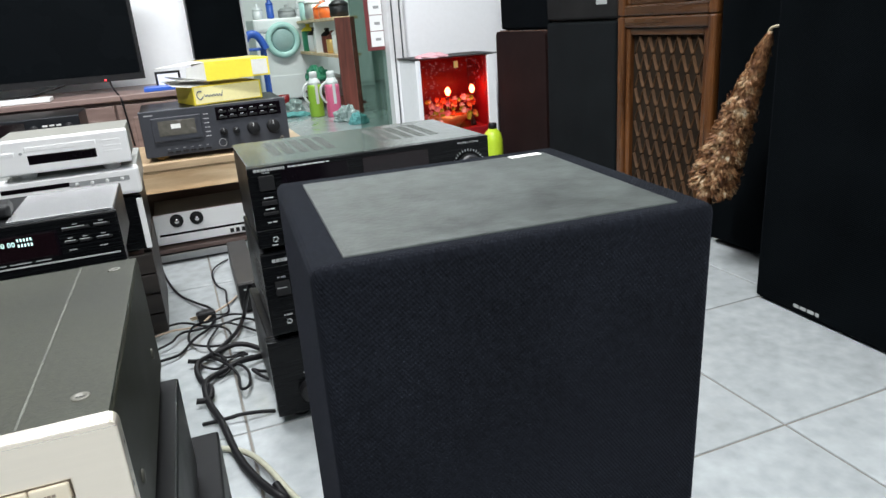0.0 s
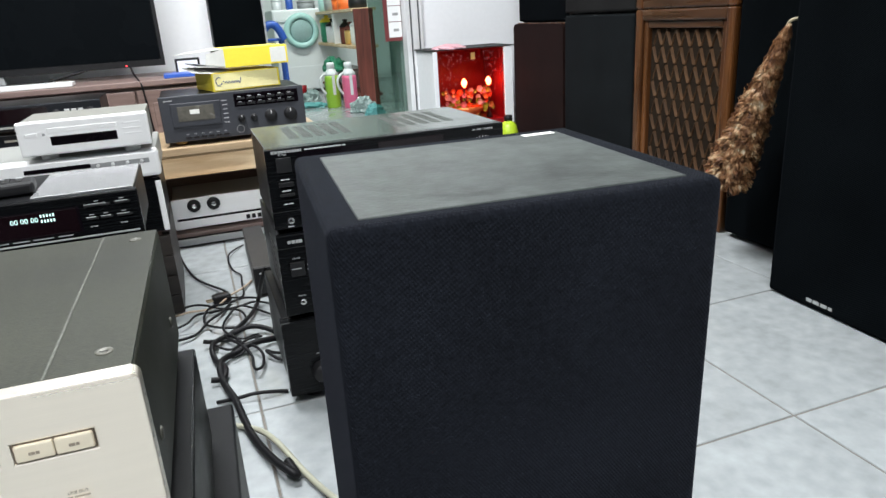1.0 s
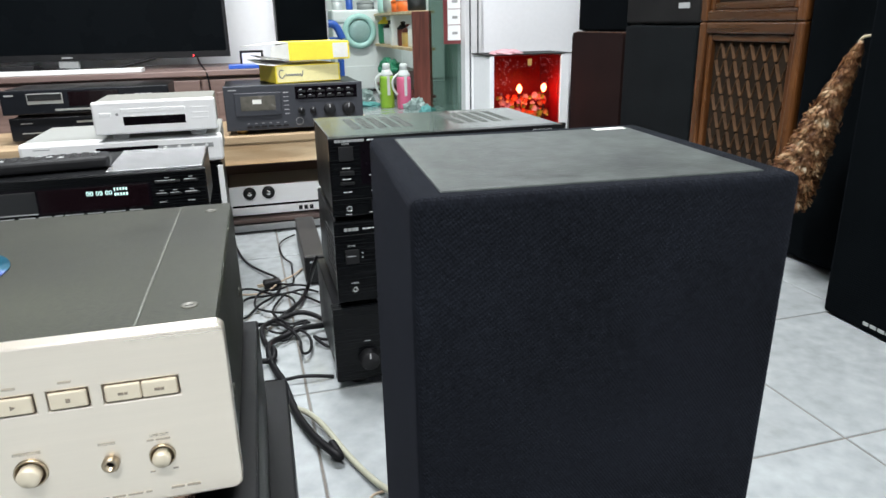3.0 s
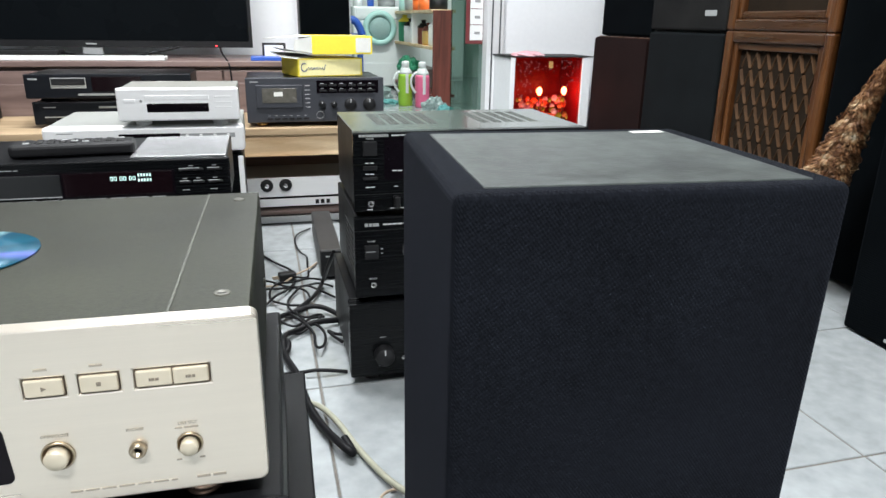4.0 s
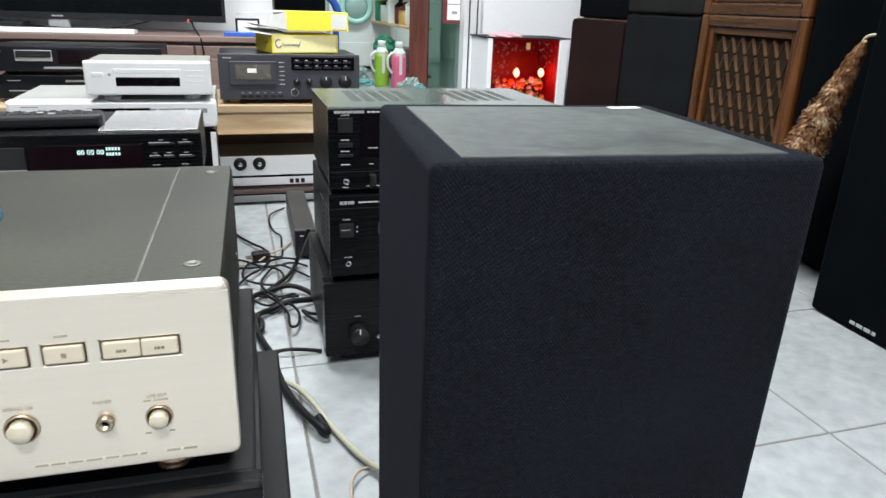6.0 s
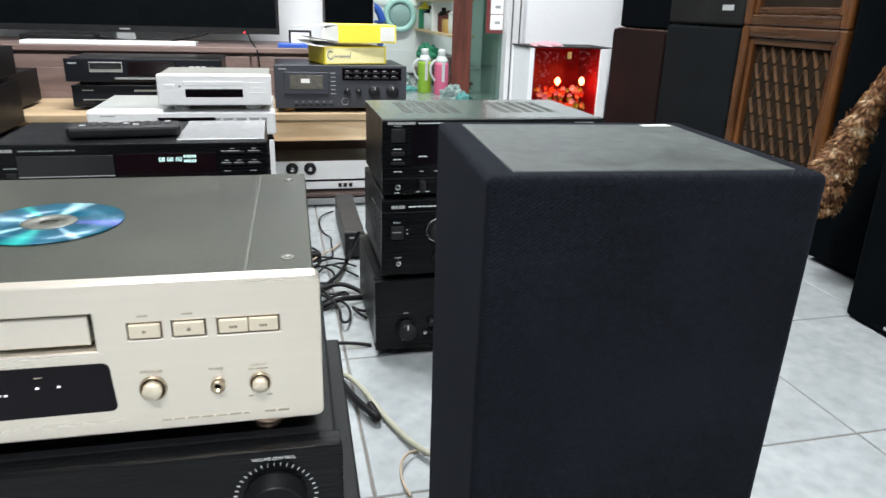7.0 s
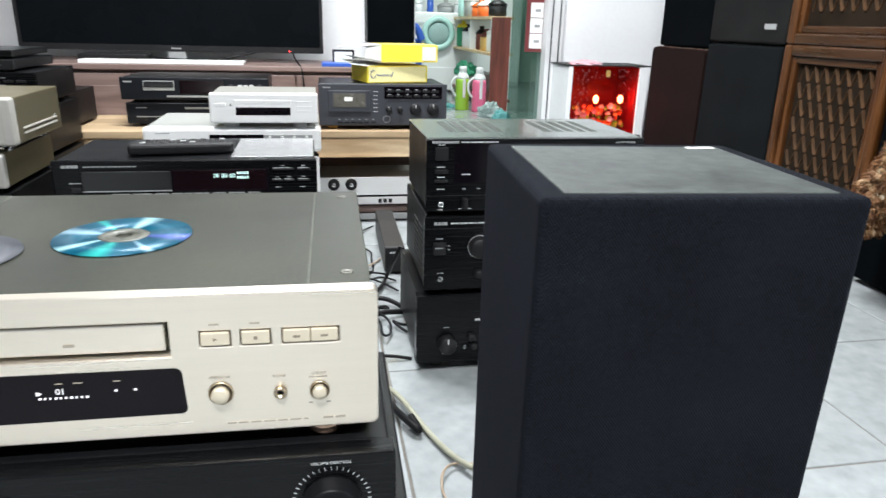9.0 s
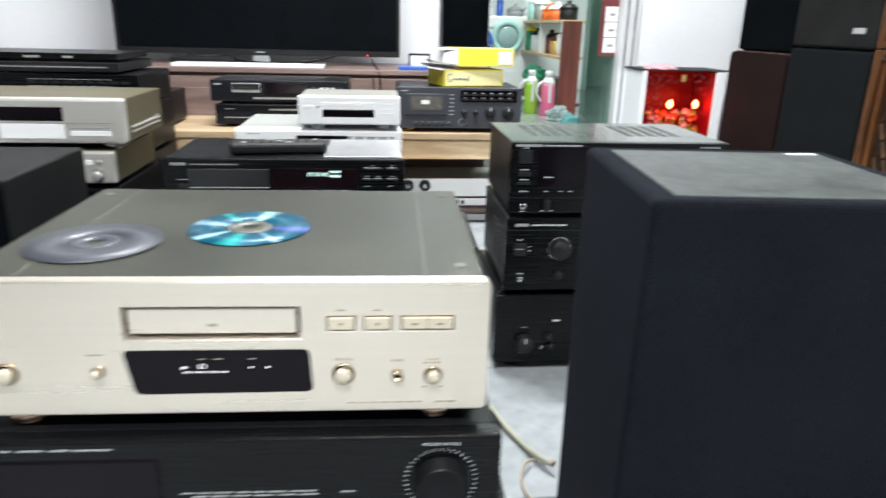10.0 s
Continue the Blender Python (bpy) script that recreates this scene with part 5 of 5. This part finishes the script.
# ---- altar ----
def altar():
    x0, W, D, H = 0.990, 0.352, 0.235, 0.513
    th = thing("house_altar", "small floor altar with red glass front and lit red candles", "altar", x0, 1.755, 0)
    box(th, "side_panel", 0.004, 0.026, 0, D, 0, H - 0.006, M_WALL, 0.002)
    box(th, "side_panel", W - 0.006, W + 0.038, 0.0, D, 0, H - 0.006, M_WALL, 0.002)
    box(th, "back_panel", 0.027, W - 0.007, D - 0.012, D, 0.12, H - 0.008, M_RED, 0.001)
    box(th, "plinth", 0.027, W - 0.007, 0.002, D - 0.0125, 0, 0.19, M_RED, 0.002)
    box(th, "roof_board", -0.004, W + 0.045, -0.002, D, H - 0.0035, H + 0.001, M_RUBBER, 0.001)
    for x in (0.0265, W - 0.0095):
        box(th, "liner", x, x + 0.003, 0.012, D - 0.0125, 0.1905, H - 0.008, M_RED, 0)
    pane = box(th, "pane", 0.027, W - 0.007, 0.004, 0.008, 0.191, H - 0.008, M_REDPANE, 0, "red tinted glass with gilt specks")
    pane.visible_shadow = False
    rng, bm = random.Random(3), bmesh.new()
    for k in range(120):
        side = rng.random() < 0.5
        x = rng.uniform(0.04, 0.11) if side else rng.uniform(0.25, W - 0.02)
        if rng.random() < 0.25:
            x = rng.uniform(0.04, W - 0.02)
            z = rng.uniform(0.45, 0.50)
        else:
            z = rng.uniform(0.32, 0.50)
        r = rng.uniform(0.001, 0.0028)
        boxbm(x - r, x + r, 0.0028, 0.0036, z - r, z + r * 0.8, 0, bm=bm)
    tagged(part("gilt_speckle", bm, M_DULLGILT, th, "worn pale pattern on the glass"), kind="stuff")
    box(th, "gilt_character", 0.185, 0.205, 0.0026, 0.0036, 0.463, 0.492, M_GILT, 0.0005)
    c = thing("altar_cloth", "crumpled pink cloth on top of the altar", "cloth", x0 + 0.10, 1.80, H + 0.0012)
    bm = bmesh.new()
    bmesh.ops.create_icosphere(bm, subdivisions=4, radius=1)
    for v in bm.verts:
        d = 1 + 0.25 * noise.noise(v.co * 2.2)
        v.co = Vector((v.co.x * 0.075 * d, v.co.y * 0.06 * d, max(0, v.co.z * 0.020 * d)))
    part("folds", bm, M_PINKCLOTH, c)
    for x, z in ((0.170, 0.357), (0.291, 0.358)):
        l = thing("candle_lamp", "electric red candle lamp glowing in the altar", "lamp", x0 + x, 1.815, 0.1905, 0, "altar candle lamps")
        part("stem", lathebm([(0.014, 0), (0.012, 0.02), (0.003, 0.03), (0.003, z - 0.1905 - 0.018)], 14), M_RUBBER, l)
        part("bulb", lathebm([(0.005, z - 0.1905 - 0.018), (0.012, z - 0.1905 - 0.006), (0.0135, z - 0.1905 + 0.004), (0.008, z - 0.1905 + 0.015), (0, z - 0.1905 + 0.021)], 16), M_BULB, l)
        d = bpy.data.lights.new("candle_light", "POINT")
        d.energy, d.color, d.shadow_soft_size = 0.17, (1.0, 0.05, 0.05), 0.015
        new("candle_light", d).location = (x0 + x - 0.01, 1.790, z - 0.01)
    f = thing("flower_bowl", "bowl of mixed orange, green and pink flowers in the altar", "flowers", x0 + 0.185, 1.845, 0.1905)
    part("bowl", lathebm([(0.04, 0), (0.07, 0.03), (0.085, 0.06), (0.08, 0.06), (0.03, 0.01), (0, 0.01)], 24), M_GILT, f)
    mats = [M_GREEN, M_CARDIN, M_ORANGE, M_GREEN, M_PINKCLOTH, M_GILT]
    for k in range(84):
        bm = bmesh.new()
        px, py, pz = rng.uniform(-0.12, 0.12), rng.uniform(-0.05, 0.04), rng.uniform(0.03, 0.135)
        size = rng.uniform(0.010, 0.018)
        for q in range(6):
            a = q * 1.047
            tip = Vector((px + size * math.cos(a), py - 0.008, pz + size * math.sin(a)))
            w = Vector((-math.sin(a), 0, math.cos(a))) * size * 0.45
            c0 = Vector((px, py, pz))
            bm.faces.new([bm.verts.new(p) for p in (c0, (c0 + tip) / 2 + w, tip, (c0 + tip) / 2 - w)])
        part("blossom", bm, mats[k % 6], f)


M_DULLGILT = pbr("worn_pale_gilt", (0.26, 0.09, 0.09), 0.6, 0, 0.3)
altar()
b = thing("green_bottle", "lime green plastic bottle beside the altar on the floor", "bottle", 1.275, 1.60, 0.0)
M_LIME = pbr("lime_green_plastic", (0.45, 0.62, 0.03), 0.4, 0, 0.08)
part("body", lathebm([(0, 0), (0.040, 0), (0.043, 0.01), (0.043, 0.15), (0.036, 0.18), (0.018, 0.2)], 28), M_LIME, b)
part("cap", lathebm([(0.0185, 0.2002), (0.0185, 0.222), (0.015, 0.225), (0, 0.225)], 20), M_PLASTIC, b)

# ---- kitchen beyond the door ----
KF = 0.08
structure("floor_kitchen", boxbm(-1.2, 2.6, WY + 0.15, 6.2, -0.1, KF, 0), M_TILE, "pale glossy kitchen floor, one step up", "floor")
structure("wall_kitchen_north", boxbm(-1.2, 2.6, 6.2, 6.3, 0, 2.9, 0), M_KWALL, "pale green kitchen end wall", "wall")
structure("wall_kitchen_east", boxbm(2.5, 2.6, WY + 0.15, 6.2, KF, 2.9, 0), M_KWALL, "pale green kitchen side wall", "wall")
structure("wall_kitchen_west", boxbm(-1.2, -1.1, WY + 0.15, 6.2, KF, 2.9, 0), M_KWALL, "pale green kitchen side wall", "wall")
structure("ceiling_kitchen", boxbm(-1.2, 2.6, WY + 0.15, 6.3, 2.9, 3.0, 0), M_CEIL, "plain white kitchen ceiling", "ceiling")


def washing_machine():
    th = thing("washing_machine", "white front-loading washing machine with a round pale green door", "washing machine", 0.73, 4.95, KF)
    W, D, H = 0.60, 0.5, 0.685
    box(th, "body", 0, W, 0, D, 0.02, H, M_WHITE, 0.01)
    box(th, "control_panel", 0.01, W - 0.01, -0.012, 0.0, H - 0.10, H - 0.008, M_WHITE, 0.004)
    cx, cz = 0.225, 0.510
    ring = part("door", lathebm([(0.145, 0), (0.145, 0.03), (0.136, 0.045), (0.104, 0.05), (0.100, 0.03), (0.09, 0.03)], 44, "y", (cx, -0.001, cz)), M_MINT, th, "round pale green door ring")
    part("door_glass", lathebm([(0.101, 0.028), (0.08, 0.04), (0.05, 0.05), (0, 0.053)], 36, "y", (cx, -0.001, cz)), M_PORT, ring)
    box(th, "drawer", 0.03, 0.18, -0.016, -0.012, H - 0.085, H - 0.02, M_WHITE, 0.002)
    knob(th, "program_knob", 0.42, H - 0.05, 0.028, 0.02, M_ALU, -0.012)
    box(th, "kick_plate", 0.01, W - 0.01, -0.006, 0.0, 0.03, 0.22, M_WHITE, 0.002)


M_MINT = pbr("mint_plastic", (0.42, 0.66, 0.62), 0.35, 0, 0.04)
M_PORT = pbr("grey_green_door_glass", (0.30, 0.42, 0.41), 0.08, 0, 0.1)
washing_machine()


def kitchen_shelf():
    th = thing("kitchen_shelf", "red-brown wooden shelf crowded with pots and jars", "shelf", 1.100, 3.6, KF)
    box(th, "end_panel", 0, 0.135, 0, 0.022, 0, 0.645, M_REDWOOD, 0.002)
    box(th, "end_panel", 0, 0.165, 1.55, 1.572, 0, 0.645, M_REDWOOD, 0.002)
    for z in (0.06, 0.385, 0.630):
        box(th, "shelf_board", -0.01, 0.165, 0.0225, 1.5495, z, z + 0.02, M_PINE if z > 0.3 else M_REDWOOD, 0.002)
    box(th, "divider", 0.0, 0.165, 0.70, 0.72, 0.4055, 0.629, M_WHITE, 0.001)


kitchen_shelf()


def turned(name, label, cat, x, y, z, prof, mat, lid=None, group=""):
    th = thing(name, label, cat, x, y, z, 0, group)
    part("body", lathebm(prof, 24), mat, th)
    if lid:
        part("lid", lathebm(lid[0], 24), lid[1], th)
    return th


def pot(r, h):
    return [(0, 0), (r * 0.9, 0), (r, h * 0.1), (r, h)], [(r * 1.04, h), (r * 1.04, h + 0.008), (r * 0.6, h + 0.03), (0.015, h + 0.035), (0.02, h + 0.055), (0, h + 0.058)]


SH = KF + 0.651
for x, y, r, h, m, lm, nm, lb, ct in (
    (1.170, 4.05, 0.075, 0.075, M_ORANGE, M_WHITE, "basin", "orange plastic basin with a white lid on the shelf", "basin"),
    (1.170, 4.24, 0.075, 0.07, M_ORANGE, M_ORANGE, "basin", "bright orange plastic bowl on the shelf", "bowl"),
    (1.175, 3.76, 0.065, 0.075, M_PLASTIC, M_PLASTIC, "wok", "black covered pan on the shelf", "pan"),
    (1.165, 4.50, 0.08, 0.12, M_SILVTOP, M_WHITE, "rice_cooker", "grey and white rice cooker on the shelf", "rice cooker"),
    (1.165, 4.78, 0.07, 0.14, M_MINT, M_WHITE, "water_jug", "pale green jug with a white lid", "jug"),
    (1.165, 5.0, 0.06, 0.10, M_ALU, M_ALU, "saucepan", "shiny aluminium saucepan with a lid", "saucepan"),
):
    p, l = pot(r, h)
    turned(nm, lb, ct, x, y, SH, p, m, (l, lm))
SM = KF + 0.4055
for x, y, r, h, m, lm, nm, lb, ct in (
    (1.165, 3.78, 0.055, 0.13, M_CARDIN, M_WHITE, "jar", "cream storage jar on the middle shelf", "jar"),
    (1.165, 4.00, 0.05, 0.10, M_GILT, M_REDWOOD, "jar", "brown spice jar on the middle shelf", "jar"),
    (1.165, 4.17, 0.045, 0.12, M_REDWOOD, M_PLASTIC, "jar", "dark brown sauce jar on the middle shelf", "jar"),
    (1.160, 4.46, 0.04, 0.16, M_WHITE, M_PLASTIC, "kettle", "white flask with a black cap", "flask"),
    (1.160, 4.62, 0.055, 0.13, M_ALU, M_PLASTIC, "kettle", "steel kettle with a black lid", "kettle"),
    (1.160, 4.85, 0.055, 0.16, M_DKGREEN, M_YELLOW, "jar", "dark green tin with a yellow lid", "tin"),
):
    p, l = pot(r, h)
    turned(nm, lb, ct, x, y, SM, p, m, (l, lm))


for x, y, r, h, m, nm, lb, ct in (
    (0.80, 5.10, 0.045, 0.07, M_ALU, "bowl", "small steel bowl on the washing machine", "bowl"),
    (0.90, 5.06, 0.030, 0.11, M_BLUE, "bottle", "blue detergent bottle on the washing machine", "bottle"),
    (1.05, 5.12, 0.075, 0.05, M_GREY, "basin", "grey basin on the washing machine", "basin"),
    (1.18, 5.10, 0.05, 0.15, M_WHITE, "jar", "tall white tub on the washing machine", "tub"),
):
    p, l = pot(r, h)
    turned(nm, lb, ct, x, y, KF + 0.6855, p, m, (l, m))


def thermos(x, y, mat, label):
    th = thing("thermos_flask", label, "thermos flask", x, y, KF, 0, "thermos flasks")
    part("body", lathebm([(0, 0), (0.048, 0), (0.05, 0.01), (0.05, 0.2), (0.046, 0.22)], 28), mat, th)
    part("shoulder", lathebm([(0.0462, 0.2202), (0.044, 0.235), (0.03, 0.258), (0.028, 0.262)], 28), M_WHITE, th)
    part("cap", lathebm([(0.027, 0.2622), (0.027, 0.30), (0.022, 0.306), (0, 0.307)], 24), M_WHITE, th)
    tube("handle", [(-0.045, -0.02, 0.235), (-0.085, -0.03, 0.22), (-0.09, -0.03, 0.14), (-0.052, -0.02, 0.10)], 0.008, M_WHITE, th)
    box(th, "strap", -0.008, 0.012, -0.053, -0.049, 0.09, 0.225, M_WHITE, 0.001)


thermos(0.925, 3.70, M_GREEN, "lime green thermos flask with white cap on the kitchen floor")
thermos(1.025, 3.60, M_PINK, "pink thermos flask with white cap on the kitchen floor")
turned("bucket", "small red plastic bucket on the kitchen floor", "bucket", 0.845, 4.6, KF, [(0, 0), (0.035, 0), (0.045, 0.09), (0.041, 0.09), (0.03, 0.006), (0, 0.006)], M_RED)
th = thing("plastic_stool", "bright blue plastic stool beside the washing machine", "stool", 0.56, 4.55, KF)
box(th, "seat", 0, 0.2, 0, 0.2, 0.45, 0.47, M_BLUE, 0.006)
for x in (0.005, 0.17):
    for y in (0.005, 0.17):
        bm = boxbm(x, x + 0.025, y, y + 0.025, 0, 0.4498, 0.004)
        part("leg", bm, M_BLUE, th)
tube("arch", [(0.01, -0.002, 0.46), (0.04, -0.002, 0.55), (0.1, -0.002, 0.585), (0.16, -0.002, 0.55), (0.19, -0.002, 0.46)], 0.03, M_BLUE, th)


def crumple(name, label, cat, x, y, z, sx, sy, sz, mat, seed):
    th = thing(name, label, cat, x, y, z)
    bm = bmesh.new()
    bmesh.ops.create_icosphere(bm, subdivisions=4, radius=1)
    o = Vector((seed * 3.1, 0, 0))
    for v in bm.verts:
        d = 1 + 0.35 * noise.noise(v.co * 2.0 + o) + 0.18 * noise.noise(v.co * 6 + o)
        v.co = Vector((v.co.x * sx * d, v.co.y * sy * d, max(0, (v.co.z + 0.3) * sz * d)))
    part("film", bm, mat, th)


M_BAG = pbr("clear_plastic_film", (0.26, 0.33, 0.32), 0.25, 0, 0.1, 20)
M_TEAL = pbr("teal_cloth", (0.10, 0.30, 0.30), 0.9, 0, 0.2, 20)
crumple("plastic_bag", "crumpled clear plastic bag on the kitchen floor", "plastic bag", 1.03, 3.30, KF, 0.085, 0.07, 0.07, M_BAG, 1)
crumple("plastic_bag", "pale crumpled bag near the red bucket", "plastic bag", 0.86, 4.25, KF, 0.07, 0.06, 0.06, M_BAG, 2)
crumple("floor_cloth", "teal rag lying on the kitchen floor", "cloth", 0.80, 3.85, KF, 0.10, 0.07, 0.025, M_TEAL, 3)
crumple("floor_cloth", "dark teal rag beside the glass door", "cloth", 1.06, 3.1, KF, 0.06, 0.05, 0.05, M_TEAL, 4)
crumple("shopping_net", "green net of vegetables under the shelf", "net", 1.09, 4.35, KF + 0.2, 0.085, 0.2, 0.08, M_DKGREEN, 5)
c = thing("cardboard_box", "dark carton under the kitchen shelf", "cardboard box", 1.15, 4.1, KF + 0.0805)
box(c, "carton", 0, 0.14, 0, 0.5, 0, 0.14, M_LAMINATE, 0.002)
th = thing("mop", "mop with a dark head leaning behind the glass", "mop", 1.30, 2.75, KF)
part("pole", lathebm([(0.011, 0.05), (0.011, 0.95)], 12), M_GREY, th)
part("mop_head", lathebm([(0.04, 0), (0.045, 0.02), (0.02, 0.06), (0, 0.07)], 18), M_PLASTIC, th)
th = thing("storage_cabinet", "pale kitchen cabinet beside the washing machine", "cabinet", 0.55, 5.75, KF)
box(th, "body", 0, 1.4, 0, 0.4, 0, 0.90, M_WHITE, 0.004)
for n in range(3):
    box(th, "door", 0.01 + n * 0.465, 0.455 + n * 0.465, -0.014, -0.0005, 0.03, 0.88, M_WHITE, 0.003)
for x, m, h in ((0.62, M_ALU, 0.10), (0.74, M_BLUE, 0.13), (0.95, M_PLASTIC, 0.07), (1.2, M_WHITE, 0.16)):
    turned("jar", "small household container on the pale cabinet", "jar", x, 5.85, KF + 0.9005, [(0, 0), (0.045, 0), (0.05, h), (0.03, h + 0.01), (0, h + 0.01)], m)

# ---- cables on the floor between the stacks ----
def flat(pts, z):
    return [(x, y, z + 0.006 * ((k * 7) % 3)) for k, (x, y) in enumerate(pts)]


for nm, lb, r, m, z, pts in (
    ("speaker_cable", "thin black cable wandering over the tiles", 0.0032, M_CABLE, 0.004, [(-0.248, 1.127), (-0.148, 1.147), (-0.136, 0.972), (-0.103, 0.791), (-0.057, 0.682), (-0.019, 0.606), (-0.015, 0.551), (-0.041, 0.479), (-0.072, 0.435), (-0.096, 0.403), (-0.115, 0.364), (-0.215, 0.344)]),
    ("speaker_cable", "thin black cable curling beside the transformer", 0.0024, M_CABLE, 0.004, [(0.055, 1.028), (0.013, 0.970), (-0.004, 0.873), (0.007, 0.790), (0.028, 0.734), (0.020, 0.660), (0.022, 0.586), (0.004, 0.557), (-0.022, 0.561)]),
    ("tan_wire", "tan wire lying across the tiles", 0.0026, M_TANCABLE, 0.004, [(0.049, 0.688), (0.025, 0.625), (-0.016, 0.574), (-0.053, 0.534), (-0.088, 0.516), (-0.124, 0.513), (-0.224, 0.493)]),
    ("speaker_cable", "thin black cable lying straight across the gap", 0.0028, M_CABLE, 0.004, [(-0.226, 0.542), (-0.126, 0.562), (-0.087, 0.548), (-0.039, 0.513), (0.004, 0.499), (0.045, 0.507), (0.075, 0.496)]),
    ("speaker_cable", "thin black cable in a wide loop", 0.0028, M_CABLE, 0.006, [(-0.225, 0.409), (-0.125, 0.429), (-0.103, 0.483), (-0.064, 0.504), (-0.021, 0.497), (0.010, 0.441), (0.011, 0.395), (-0.024, 0.369), (-0.060, 0.380), (-0.083, 0.434), (-0.085, 0.473), (-0.066, 0.519), (-0.023, 0.541), (0.019, 0.557), (0.051, 0.512)]),
    ("speaker_cable", "thin black cable crossing the wide loop", 0.0028, M_CABLE, 0.007, [(0.071, 0.418), (0.036, 0.462), (-0.001, 0.494), (-0.028, 0.459), (-0.043, 0.402), (-0.044, 0.343), (-0.011, 0.304), (0.022, 0.311), (0.033, 0.289), (0.004, 0.264)]),
    ("power_cable", "thick black cable bent into an arch", 0.006, M_CABLE, 0.009, [(0.071, 0.299), (0.047, 0.335), (0.011, 0.346), (-0.026, 0.346), (-0.063, 0.312), (-0.075, 0.269), (-0.069, 0.225), (-0.057, 0.190), (-0.049, 0.158), (-0.056, 0.130), (-0.081, 0.132)]),
    ("power_cable", "thick black cable running on past the gold player's stack", 0.0066, M_CABLE, 0.009, [(0.071, 0.276), (0.048, 0.265), (0.007, 0.252), (-0.028, 0.242), (-0.055, 0.214), (-0.063, 0.174), (-0.060, 0.127), (-0.048, 0.062), (-0.041, 0.025), (-0.027, -0.081), (-0.003, -0.176), (0.023, -0.238), (0.033, -0.236), (0.021, -0.195)]),
    ("speaker_cable", "thin black cable in small coils", 0.003, M_CABLE, 0.01, [(-0.044, 0.337), (-0.025, 0.288), (-0.007, 0.237), (0.007, 0.210), (0.002, 0.153), (0.006, 0.119), (0.023, 0.153), (0.029, 0.200), (0.014, 0.237), (-0.005, 0.268), (-0.027, 0.323)]),
    ("speaker_cable", "short black cable ends by the floor amplifier", 0.0034, M_CABLE, 0.006, [(0.062, 0.169), (0.047, 0.181), (0.031, 0.214), (0.050, 0.210), (0.066, 0.193)]),
    ("speaker_cable", "tangle of thin black cable", 0.0028, M_CABLE, 0.008, [(0.035, 0.305), (0.011, 0.294), (-0.014, 0.261), (-0.031, 0.259), (-0.060, 0.278), (-0.070, 0.301), (-0.045, 0.320), (-0.016, 0.290), (0.002, 0.243), (-0.021, 0.223), (-0.034, 0.214)]),
    ("power_cable", "black cord from the floor amplifier", 0.0036, M_CABLE, 0.004, [(-0.075, 0.060), (-0.038, 0.046), (0.003, 0.043), (0.055, 0.042)]),
    ("grey_cable", "grey sleeved cable arching over the tiles", 0.005, M_GREYCABLE, 0.006, [(-0.055, -0.036), (-0.019, -0.067), (0.011, -0.131), (0.043, -0.229), (0.079, -0.332), (0.098, -0.360)]),
    ("brown_wire", "thin brown wire looping by the loudspeaker", 0.0022, M_TANCABLE, 0.003, [(0.111, -0.331), (0.075, -0.326), (0.047, -0.355), (0.041, -0.399), (0.049, -0.434)]),
):
    cord(nm, lb, flat(pts, z), r, m)
cord("power_cable", "black power cable hanging from the back of the stack", [(0.068, 0.360, 0.145), (0.054, 0.370, 0.109)] + flat([(0.053, 0.533), (0.028, 0.432), (-0.001, 0.370), (-0.040, 0.335), (-0.072, 0.310), (-0.089, 0.313)], 0.007), 0.0050, M_CABLE)
th = thing("mains_plug", "small black mains plug lying on the tiles", "plug", -0.056, 0.556, 0, 10)
box(th, "housing", 0, 0.045, 0, 0.028, 0, 0.024, M_PLASTIC, 0.005)
for y in (0.008, 0.02):
    box(th, "pin", -0.016, 0.001, y - 0.002, y + 0.002, 0.010, 0.014, M_BRASS, 0.0005)

# ---- floor tiles, each on the shared mesh ----
bm = boxbm(-T / 2 + 0.0022, T / 2 - 0.0022, -T / 2 + 0.0022, T / 2 - 0.0022, -0.006, 0.0, 0.0)
bmesh.ops.bevel(bm, geom=[e for e in bm.edges if all(v.co.z > -0.001 for v in e.verts)], offset=0.0014, segments=1, affect="EDGES")
tile = bpy.data.meshes.new("tile")
bm.to_mesh(tile)
bm.free()
tile.materials.append(M_TILE)
for i in range(-6, 4):
    for k in range(-9, 5):
        o = new("tile", tile)
        o.parent = floor
        o.matrix_local = pose((i + 0.5) * T, (k + 0.5) * T, random.Random(i * 40 + k).uniform(-0.0005, 0.0), 0, 0, 90 * ((i * 3 + k * 5) % 4))
